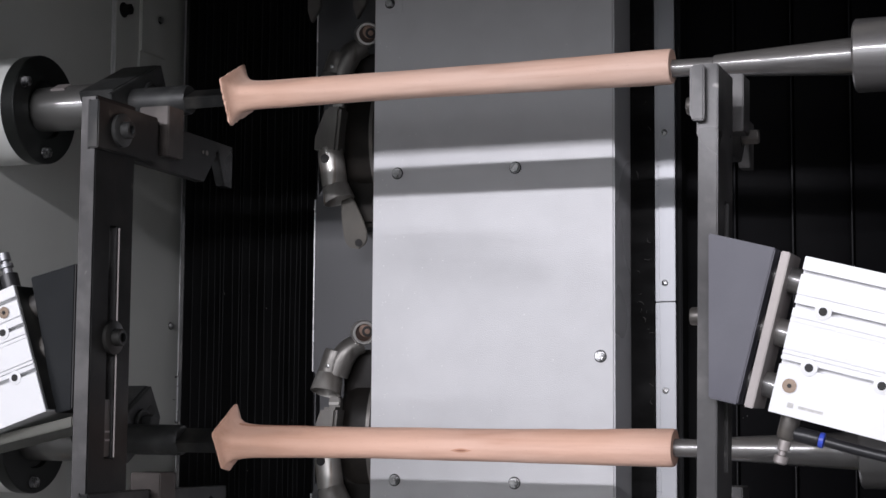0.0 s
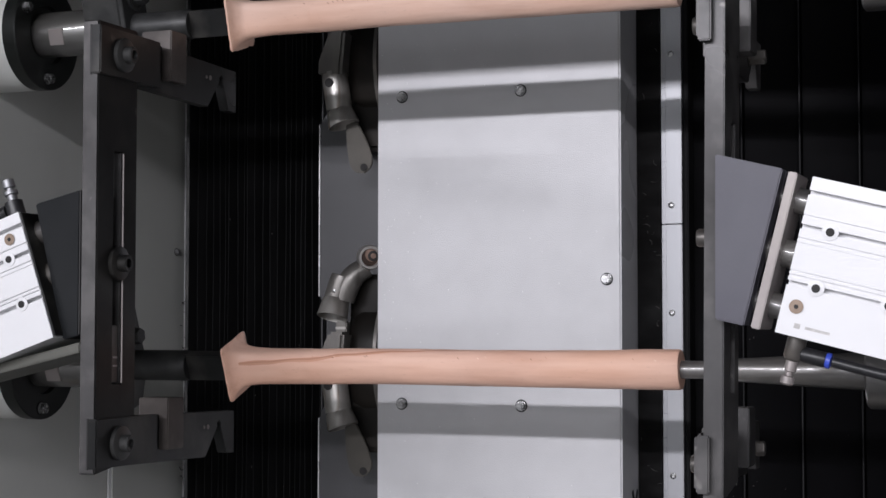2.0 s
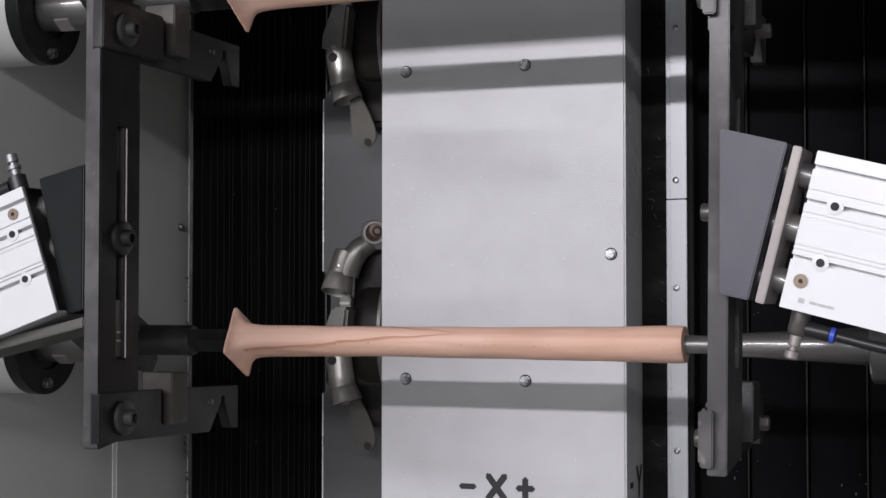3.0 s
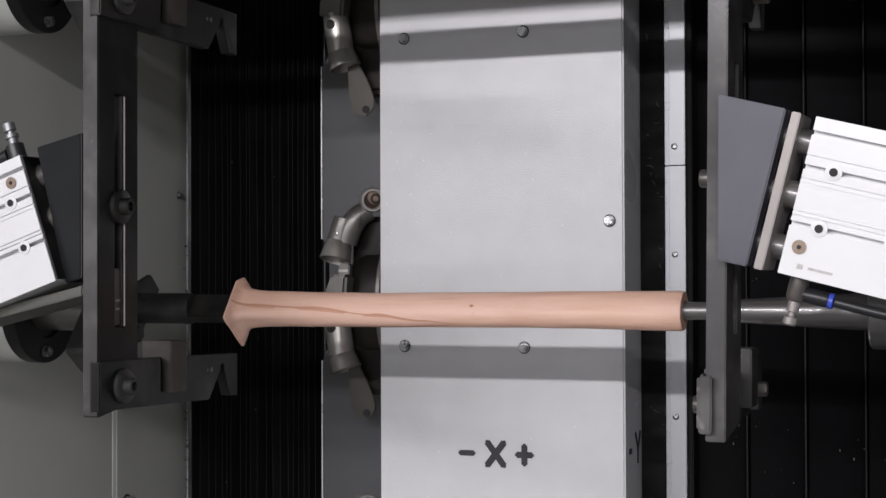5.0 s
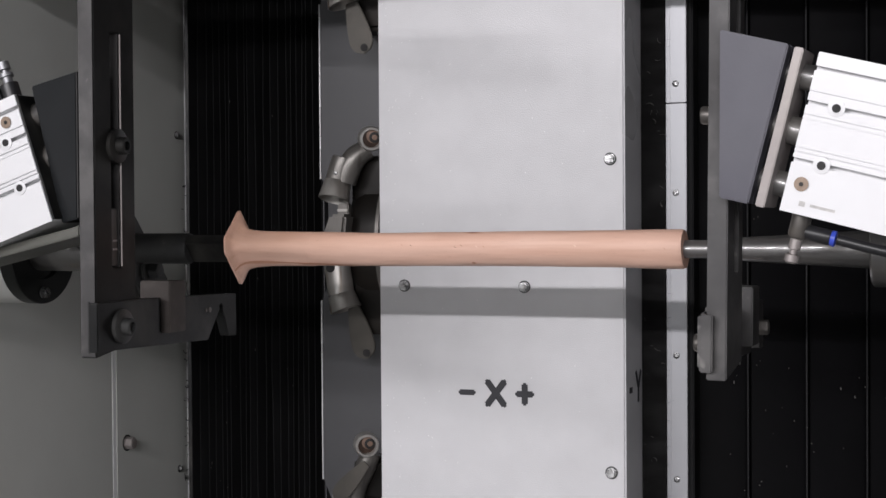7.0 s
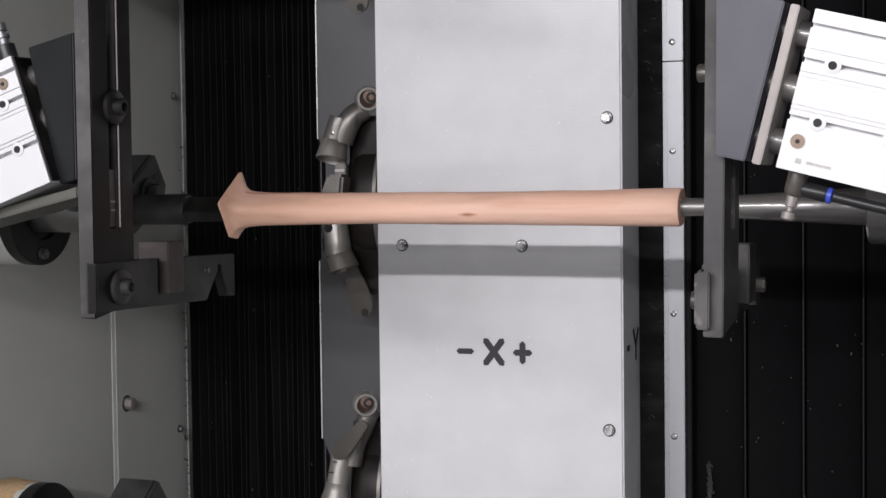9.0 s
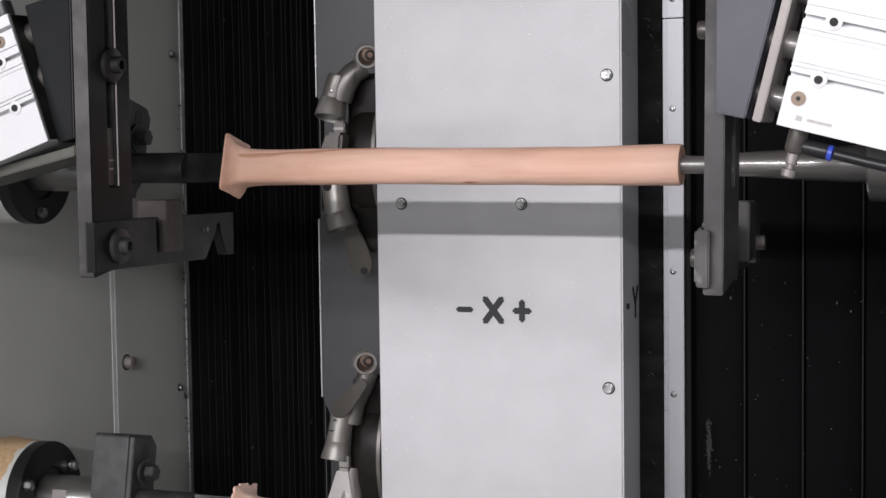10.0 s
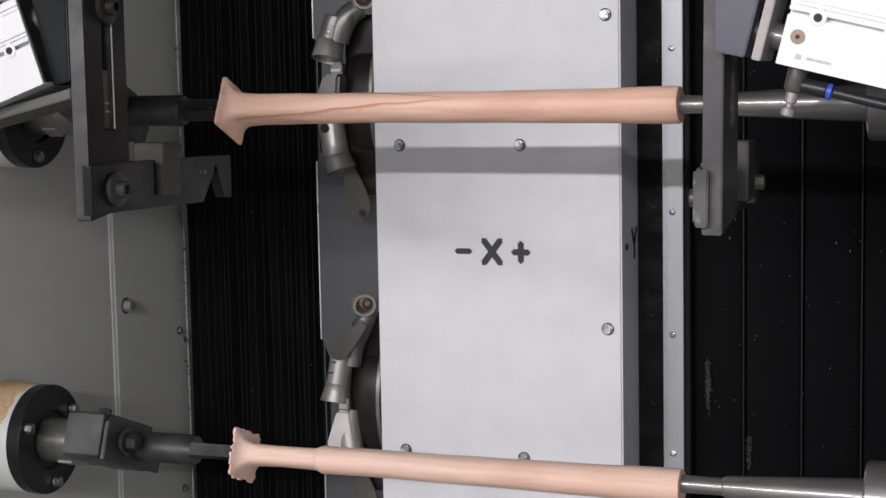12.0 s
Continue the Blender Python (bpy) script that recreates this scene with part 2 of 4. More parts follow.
def lathe(profile, seg=40, axis="x", section=None):
    """Turned body: (x, r) rows along an axis, closed at both ends."""
    bm = bmesh.new()
    rings = []
    for x, r in profile:
        ring = []
        for i in range(seg):
            a = 2 * math.pi * i / seg
            y, z = (r * math.cos(a), r * math.sin(a)) if section is None else section(x, r, a)
            ring.append(bm.verts.new((x, y, z)))
        rings.append(ring)
    for p, q in zip(rings, rings[1:]):
        for i in range(seg):
            j = (i + 1) % seg
            bm.faces.new((p[i], p[j], q[j], q[i]))
    bm.faces.new(rings[0])
    bm.faces.new(rings[-1])
    bmesh.ops.recalc_face_normals(bm, faces=bm.faces)
    if axis == "y":
        bm.transform(Matrix(((0, 1, 0, 0), (1, 0, 0, 0), (0, 0, 1, 0), (0, 0, 0, 1))))
        bmesh.ops.recalc_face_normals(bm, faces=bm.faces)
    if axis == "z":
        bm.transform(Matrix(((0, 0, 1, 0), (0, 1, 0, 0), (1, 0, 0, 0), (0, 0, 0, 1))))
        bmesh.ops.recalc_face_normals(bm, faces=bm.faces)
    return bm


def sweep(points, radii, seg=24):
    """A tube along points with a radius at each."""
    bm = bmesh.new()
    pts = [Vector(p) for p in points]
    rings = []
    for i, p in enumerate(pts):
        d = (pts[min(i + 1, len(pts) - 1)] - pts[max(i - 1, 0)]).normalized()
        q = d.to_track_quat("Z", "Y")
        rings.append([bm.verts.new(p + q @ Vector((radii[i] * math.cos(2 * math.pi * k / seg), radii[i] * math.sin(2 * math.pi * k / seg), 0))) for k in range(seg)])
    for a, b in zip(rings, rings[1:]):
        best = min(range(seg), key=lambda s: (a[0].co - b[s].co).length)
        for k in range(seg):
            bm.faces.new((a[k], a[(k + 1) % seg], b[(k + 1 + best) % seg], b[(k + best) % seg]))
    bm.faces.new(rings[0])
    bm.faces.new(rings[-1])
    bmesh.ops.recalc_face_normals(bm, faces=bm.faces)
    return bm


def spline(points, steps=6):
    pts = [Vector(p) for p in points]
    out = []
    for i in range(len(pts) - 1):
        p0, p1, p2, p3 = pts[max(i - 1, 0)], pts[i], pts[i + 1], pts[min(i + 2, len(pts) - 1)]
        for k in range(steps):
            t = k / steps
            out.append(0.5 * ((2 * p1) + (p2 - p0) * t + (2 * p0 - 5 * p1 + 4 * p2 - p3) * t * t + (3 * p1 - p0 - 3 * p2 + p3) * t ** 3))
    out.append(pts[-1])
    return out


def hexagon(r):
    return [(r * math.cos(math.pi / 3 * i + 0.3), r * math.sin(math.pi / 3 * i + 0.3)) for i in range(6)]


AXIS_X, AXIS_Y = 0.0038, -0.20
AXIS_Z = [1.5695, 1.2878, 1.0070]
BACK = 0.06

# ---- the hall round the machine ----
tagged(part("floor", box(-14, 8, -16, 0.4, -0.1, 0), CONCRETE), "grey concrete floor of the workshop", "floor", kind="structure")
tagged(part("ceiling", box(-14, 8, -16, 0.4, 6.0, 6.1), WALLPAINT), "plain painted workshop ceiling", "ceiling", kind="structure")
tagged(part("wall_south", box(-14, 8, -16.1, -16, 0, 6), WALLPAINT), "plain painted workshop wall", "wall", kind="structure")
tagged(part("wall_west", box(-14.1, -14, -16, 0.4, 0, 6), WALLPAINT), "plain painted workshop wall", "wall", kind="structure")
tagged(part("wall_east", box(8, 8.1, -16, 0.4, 0, 6), WALLPAINT), "plain painted workshop wall", "wall", kind="structure")
tagged(part("wall_north", box(-14, 8, 0.4, 0.5, 0, 6), WALLPAINT), "plain painted wall behind the machine", "wall", kind="structure")
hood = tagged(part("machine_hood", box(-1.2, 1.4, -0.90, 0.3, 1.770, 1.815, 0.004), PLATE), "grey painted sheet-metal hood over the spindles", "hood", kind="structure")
# Unseen plate added to keep the fill light off the cover's top.
part("hood_lip", box(-0.51, 0.635, -0.602, -0.598, 1.690, 1.7698, 0.0008), PLATE, hood)
tagged(part("machine_back", box(-1.2, 1.4, 0.16, 0.2, 0.0, 1.770), BLACKOX), "dark back sheet of the machine", "backdrop", kind="structure")
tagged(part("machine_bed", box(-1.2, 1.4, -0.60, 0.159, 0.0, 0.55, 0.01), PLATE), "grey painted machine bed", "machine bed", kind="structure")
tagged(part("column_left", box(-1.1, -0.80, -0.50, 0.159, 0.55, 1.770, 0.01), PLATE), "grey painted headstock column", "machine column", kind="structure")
# Out of view; its pale paint and depth bounce light onto right-hand faces.
tagged(part("column_right", box(0.64, 0.92, -0.64, 0.159, 0.55, 1.770, 0.01), PAINT), "unseen tailstock column in light grey, added as a light reflector", "machine column", kind="structure")
for xa, xb, zm in ((-0.2998, -0.258, 1.335), (0.560, 0.64, 1.31)):
    tagged(part("mounting_beam", box(xa, xb, -0.407, -0.372, zm - 0.003, zm + 0.003, 0.001), PLATE), "grey painted beam that carries an air cylinder", "beam", kind="structure")

# ---- the cover panel in the middle ----
PX0, PX1 = -0.0246, 0.2058


def hex_bolt(parent, x, y, z, r=0.0043, h=0.0045, axis="y", s=-1, mat=None, name="bolt"):
    """A hex head with its washer, pointing along s on the axis."""
    mat = mat or ZINC
    bm = join(lathe([(0, r * 1.06), (0.0007, r * 1.06)], 20, axis), prism(hexagon(r), axis, 0.0007, 0.0007 + h, 0.0005))
    k = "xyz".index(axis)
    bm = join(bm, lathe([(0.0006 + h, r * 0.62), (0.0010 + h, r * 0.55)], 14, axis))
    for v in bm.verts:
        v.co[k] *= s
    bmesh.ops.recalc_face_normals(bm, faces=bm.faces)
    bm.transform(Matrix.Translation((x, y, z)))
    ob = part(name, bm, mat, parent)
    # Thin dark ring that outlines the head.
    outline = lathe([(0, r * 1.30), (0.0004, r * 1.30)], 20, axis)
    for v in outline.verts:
        v.co[k] *= s
    bmesh.ops.recalc_face_normals(outline, faces=outline.faces)
    outline.transform(Matrix.Translation((x, y, z)))
    if parent.parent is None:
        part("bolt_seat", outline, BLACKOX, ob)
    return ob


cover = tagged(part("cover_panel", box(PX0, PX1, 0.0, BACK, 0.55, 1.770, 0.0015), PAINT), "light grey hammer-painted steel cover with axis marks", "machine cover", kind="structure")
for zb in (0.97, 1.25, 1.53):
    for xb in (0.0, 0.1145):
        hex_bolt(cover, xb, -0.0002, zb)
for xb, zb in ((0.193, 1.361), (0.193, 1.0898)):
    hex_bolt(cover, xb, -0.0002, zb)


part("tab", box(-0.0225, 0.0040, -0.0014, -0.0002, 1.6800, 1.7100, 0.0004), PAINT, cover)
hex_bolt(cover, -0.0085, -0.0015, 1.6900, 0.0038, 0.0030)


def stroke(length, width, x, z, turn, depth=0.0004):
    bm = box(-length / 2, length / 2, -depth, 0, -width / 2, width / 2)
    bmesh.ops.bevel(bm, geom=[e for e in bm.edges if abs(e.verts[0].co.y - e.verts[1].co.y) > depth / 2], offset=width * 0.28, segments=3, affect="EDGES")
    bm.transform(pose(x, -0.0002, z, 0, turn, 0))
    return bm


part("minus_mark", stroke(0.0162, 0.0050, 0.0600, 1.1552, 0), INK, cover, "printed charcoal minus sign")
part("letter_x", join(stroke(0.0298, 0.0058, 0.0872, 1.1552, 52.5), stroke(0.0298, 0.0058, 0.0872, 1.1552, -52.5, 0.0006)), INK, cover, "printed charcoal letter X")
part("plus_mark", join(stroke(0.0176, 0.0055, 0.1142, 1.1552, 0), stroke(0.0200, 0.0055, 0.1142, 1.1552, 90, 0.0006)), INK, cover, "printed charcoal plus sign")


def side_stroke(length, width, y, z, turn):
    bm = box(0, 0.0004, -length / 2, length / 2, -width / 2, width / 2)
    bm.transform(pose(PX1 + 0.0002, y, z, turn, 0, 0))
    return bm


part("minus_mark", side_stroke(0.009, 0.0050, 0.0165, 1.160, 0), INK, cover, "printed charcoal minus sign")
yy = join(side_stroke(0.0145, 0.0040, 0.0415, 1.1545, 90), side_stroke(0.0160, 0.0040, 0.0370, 1.1680, 118))
part("letter_y", join(yy, side_stroke(0.0160, 0.0040, 0.0460, 1.1680, 62)), INK, cover, "printed charcoal letter Y")

# ---- strips and bellows right of the cover ----
tagged(part("brush_strip", box(PX1 + 0.0005, 0.2276, BACK - 0.006, BACK + 0.02, 0.55, 1.770), BRUSH), "black bristle sealing strip beside the cover", "brush strip", kind="structure")
bm = bmesh.new()
random.seed(4)
for i in range(420):
    z = random.uniform(0.85, 1.770)
    x = random.uniform(PX1 + 0.001, 0.226)
    a = random.gauss(0, 0.5)
    ln = random.uniform(0.004, 0.012)
    p = Vector((x, BACK - 0.0064 - random.uniform(0, 0.002), z))
    d = Vector((math.cos(a), -random.uniform(0, 0.3), math.sin(a))) * ln
    side = Vector((-math.sin(a), 0, math.cos(a))) * 0.00012
    vs = [bm.verts.new(q) for q in (p - side, p + side, p + d + side * 0.4, p + d - side * 0.4)]
    bm.faces.new(vs)
tagged(part("bristles", bm, BRUSH, smooth=0), "loose black bristles of the sealing strip", "bristles", kind="stuff")

bm = bmesh.new()
random.seed(71)
for k in range(26):
    p = Vector((random.uniform(PX1 + 0.004, 0.2265), BACK - 0.0085, random.uniform(0.98, 1.66)))
    a, turn = random.uniform(0, 6.28), random.uniform(-0.5, 0.5)
    prev = None
    for i in range(random.randint(4, 9)):
        pair = [bm.verts.new(p + Vector((0.00012, 0, 0.00012))), bm.verts.new(p - Vector((0.00012, 0, 0.00012)))]
        if prev:
            bm.faces.new((prev[0], prev[1], pair[1], pair[0]))
        prev = pair
        a += turn
        p = p + Vector((math.cos(a), -0.1, math.sin(a))) * 0.0011
tagged(part("lint", bm, DUST, smooth=0), "pale lint caught on the bristle strip", "lint", kind="stuff")

rail = tagged(new("aluminium_rail"), "bright aluminium edge rail in two riveted lengths", "rail")
for z0, z1 in ((1.4115, 1.770), (0.55, 1.4105)):
    piece = part("rail_length", prism([(0.2280, BACK - 0.0030), (0.2320, BACK - 0.0030), (0.2328, BACK - 0.0055), (0.2470, BACK - 0.0055), (0.2470, BACK + 0.02), (0.2280, BACK + 0.02)], "z", z0, z1, 0.0004), ALU, rail)
for zr in (1.564, 1.428, 1.332, 1.188, 1.078, 0.97):
    bm = lathe([(0, 0.0030), (0.0010, 0.0027), (0.0014, 0.0016), (0.0006, 0.0011)], 18, "y")
    for v in bm.verts:
        v.co.y *= -1
    bmesh.ops.recalc_face_normals(bm, faces=bm.faces)
    bm.transform(Matrix.Translation((0.2374, BACK - 0.0055, zr)))
    part("rivet", bm, ZINC, rail)
tagged(part("rail_seal", box(0.2472, 0.2520, BACK - 0.001, BACK + 0.02, 0.55, 1.770, 0.001), RUBBER), "black rubber seal along the rail", "seal", kind="structure")

bellows_r = tagged(new("bellows_right"), "black way-cover bellows with wide flat folds", "bellows", kind="structure")
for i in range(8):
    x0 = 0.2423 + 0.0515 * i
    prof = [(x0, 0.094), (x0 + 0.0015, 0.0805), (x0 + 0.0030, 0.0800), (x0 + 0.0042, 0.084), (x0 + 0.047, 0.092), (x0 + 0.0515, 0.094), (x0 + 0.0515, 0.097), (x0, 0.097)]
    part("fold", prism(prof, "z", 0.55, 1.770), SMOOTH_RUBBER, bellows_r)
    part("fold_edge", box(x0 + 0.0014, x0 + 0.0026, 0.0794, 0.0799, 0.55, 1.770), FOLD_EDGE, bellows_r)

bellows_l = tagged(new("bellows_left"), "black way-cover bellows with narrow upright pleats", "bellows", kind="structure")
random.seed(9)
x, count = -0.2790, 0
while x < -0.085:
    w = random.triangular(0.0030, 0.0125, 0.0058)
    d = random.triangular(0.0015, 0.0105, 0.0040)
    lean = random.uniform(0.35, 0.75)
    prof = [(x, 0.106), (x + w * lean, 0.096 - d), (x + w * lean + 0.0008, 0.096 - d), (x + w, 0.106)]
    bm = bmesh.new()
    rows = []
    for k in range(25):
        z = 0.55 + (1.770 - 0.55) * k / 24
        dx = 0.0016 * noise.noise((z * 5, count * 1.7, 0)) + 0.0007 * noise.noise((z * 16, count * 3.1, 4))
        rows.append([bm.verts.new((px + (dx if 0 < i < 3 else 0), py, z)) for i, (px, py) in enumerate(prof)])
    for p, q in zip(rows, rows[1:]):
        for i in range(3):
            bm.faces.new((p[i], p[i + 1], q[i + 1], q[i]))
    bmesh.ops.recalc_face_normals(bm, faces=bm.faces)
    part("pleat", bm, RUBBER, bellows_l)
    x += w
    count += 1

random.seed(21)
bm = bmesh.new()
for k in range(100):
    right = k < 70
    px = random.uniform(0.255, 0.46) if right else random.uniform(-0.25, -0.12)
    pz = random.triangular(0.95, 1.45, 0.98)
    r = random.uniform(0.0002, 0.0007)
    py = 0.0785 if right else 0.0820
    ln = random.choice((1, 1, 1, 2.5))
    bm.faces.new([bm.verts.new((px + r * math.cos(a), py - 0.0004 * math.sin(3 * a), pz + r * ln * math.sin(a))) for a in (0.2, 1.4, 2.5, 3.9, 5.2)])
tagged(part("dust_specks", bm, DUST, smooth=0), "pale dust specks on the black bellows", "dust", kind="stuff")
bm = bmesh.new()
for k in range(420):
    if k < 320:
        pz, px = random.triangular(1.000, 1.056, 1.030), 0.2640 + random.gauss(0, 0.0011)
    else:
        pz, px = random.uniform(0.955, 0.985), 0.3010 + random.gauss(0, 0.0012)
    r = random.uniform(0.0002, 0.0006)
    bm.faces.new([bm.verts.new((px + r * math.cos(a), 0.0785 - 0.000002 * k, pz + 2.6 * r * math.sin(a))) for a in (0.2, 1.4, 2.5, 3.9, 5.2)])
tagged(part("dust_smear", bm, SMEAR, smooth=0), "grey dust smear on a bellows fold", "dust", kind="stuff")

# White flecks modelled in place of glints, densest by the cover's left edge.
random.seed(33)
bm = bmesh.new()
for k in range(230):
    px = PX0 + 0.004 + abs(random.gauss(0.0, 0.020)) if k < 170 else random.uniform(PX0, PX1)
    pz = random.uniform(1.02, 1.66)
    r = random.uniform(0.0002, 0.00055)
    turn = random.uniform(0, 6)
    ring = [bm.verts.new((px + r * random.uniform(0.7, 1.3) * math.cos(turn + a), -0.0003, pz + r * math.sin(turn + a))) for a in (0, 1.3, 2.5, 3.8, 5.1)]
    top_ = bm.verts.new((px, -0.0003 - r * 0.7, pz))
    for i in range(5):
        bm.faces.new((ring[i], top_, ring[(i + 1) % 5]))
bmesh.ops.recalc_face_normals(bm, faces=bm.faces)
tagged(part("paint_flecks", bm, FLECK, smooth=0), "tiny white flecks painted as glints on the light grey cover", "flecks", kind="stuff")

WX = -0.300
random.seed(52)
bm = bmesh.new()
for k in range(90):
    pz = random.triangular(0.93, 1.40, 1.05)
    px, py = WX + random.uniform(0.0010, 0.0040), random.uniform(0.1150, 0.1230)
    a0, r, wide = random.uniform(0, 6.28), random.uniform(0.0012, 0.0036), random.uniform(0.0002, 0.0005)
    prev = None
    for i in range(6):
        a = a0 + i * random.uniform(0.3, 0.6)
        c = Vector((px + r * 0.8 * math.cos(a), py + 0.0006 * i, pz + r * 1.4 * math.sin(a)))
        pair = [bm.verts.new(c + Vector((0, 0, wide))), bm.verts.new(c - Vector((wide, 0, wide)))]
        if prev:
            bm.faces.new((prev[0], prev[1], pair[1], pair[0]))
        prev = pair
tagged(part("frayed_edging", bm, FRAY, smooth=0), "frayed black edging between plate and pleated bellows", "edging", kind="stuff")

# ---- left cabinet plates ----
# The headstock wall faces the work (+x); the spindle housings stand out of it.
left_plate = tagged(part("cabinet_plate", box(WX - 0.003, WX, -0.0095, 0.1240, 0.55, 1.770, 0.0005), WALLPLATE), "grey-green painted headstock wall plate with a bright cut edge", "machine plate", kind="structure")
part("plate_edge", box(WX - 0.003, WX + 0.0004, 0.1241, 0.1258, 0.55, 1.770), FLECK, left_plate, "bright bare plate edge")
outer_plate = tagged(part("cabinet_plate", box(WX - 0.004, WX - 0.001, -0.4200, -0.0160, 0.55, 1.770, 0.0005), WALLPLATE), "grey-green painted outer headstock wall plate", "machine plate", kind="structure")
part("plate_seam", box(WX - 0.003, WX - 0.0006, -0.0150, -0.0096, 0.55, 1.770), FLECK, outer_plate, "bright seam between plates")
hex_bolt(left_plate, WX + 0.0001, 0.0080, 1.0926, 0.0062, 0.0075, "x", 1, PALE)
for zb in (1.398, 1.0527, 0.885):
    hex_bolt(left_plate, WX + 0.0001, 0.1070, zb, 0.0030, 0.0025, "x", 1)
upper = tagged(part("cover_plate", box(WX + 0.0002, WX + 0.0040, 0.0310, 0.0815, 1.674, 1.7695, 0.001), WALLPLATE), "small grey-green cover plate under the hood", "machine plate")
part("tab", box(WX + 0.0002, WX + 0.0026, 0.0300, 0.0550, 1.643, 1.6738, 0.0008), WALLPLATE, upper)
hex_bolt(upper, WX + 0.0041, 0.0660, 1.712, 0.0030, 0.003, "x", 1)
hex_bolt(left_plate, WX + 0.0001, 0.0030, 1.709, 0.006, 0.008, "x", 1, BLACKOX)

# ---- shroud sheet behind the cutters ----
poly = [(PX0 - 0.0005, 0.55)]
edge = -0.1115
poly += [(edge, 0.55)]
NOTCHES = ((1.008, -0.055, -0.039, 0.034, 0.051), (1.289, -0.057, -0.039, 0.048, 0.0605), (1.570, -0.053, -0.042, 0.048, 0.0605))
for zc, a, b, c, d in NOTCHES:
    poly += [(edge, zc + a), (edge + 0.007, zc + b), (edge + 0.007, zc + c), (edge, zc + d)]
poly += [(edge, 1.770), (PX0 - 0.0005, 1.770)]
shroud = tagged(part("shroud_sheet", prism(poly, "y", BACK, BACK + 0.003, 0.0003), SHROUD), "bent grey sheet shroud notched behind each cutter head", "shroud", kind="structure")
for a, b in ((1.6305, 1.770), (1.3495, 1.517), (1.059, 1.232), (0.55, 0.953)):
    part("sheet_edge", box(edge - 0.0012, edge - 0.0001, BACK - 0.001, BACK + 0.003, a, b), EDGE, shroud, "bright bare sheet edge")
part("shroud_flange", box(edge - 0.0001, edge + 0.0012, BACK + 0.0031, BACK + 0.03, 0.55, 1.770), SHROUD, shroud)

# ---- cutter heads ----


def leaf(points, y0, y1, bevel=0.0006):
    return prism(points, "y", y0, y1, bevel)


def blade_outline(x0, z0, x1, z1, w0, w1, n=10):
    """A paddle from a narrow root to a broad round tip."""
    d = Vector((x1 - x0, z1 - z0))
    ln = d.length
    d.normalize()
    s = Vector((-d.y, d.x))
    left, right = [], []
    for i in range(n + 1):
        t = i / n
        w = (w0 + (w1 - w0) * math.sin(min(1, t * 1.3) * math.pi / 2)) * (1 if t < 0.72 else math.sqrt(max(0, 1 - ((t - 0.72) / 0.28) ** 2)) * 0.96 + 0.04)
        p = Vector((x0, z0)) + d * (ln * t)
        left.append(tuple(p + s * w))
        right.append(tuple(p - s * w))
    return left + right[::-1]


def along(bm, start, end):
    """Turns a lathed shape on z so that it runs from start towards end."""
    d = Vector(end) - Vector(start)
    bm.transform(Matrix.Translation(start) @ d.to_track_quat("Z", "Y").to_matrix().to_4x4())
    return bm


def flared_cup(r0, r1, ln):
    return lathe([(0.0, r0 * 0.94), (0.0010, r0), (ln * 0.45, r0 * 0.6 + r1 * 0.4), (ln, r1), (ln + 0.0006, r1 * 0.95), (ln * 0.55, r1 * 0.74), (ln * 0.35, 0.0070), (ln * 0.30, 0.001)], 40, "z")


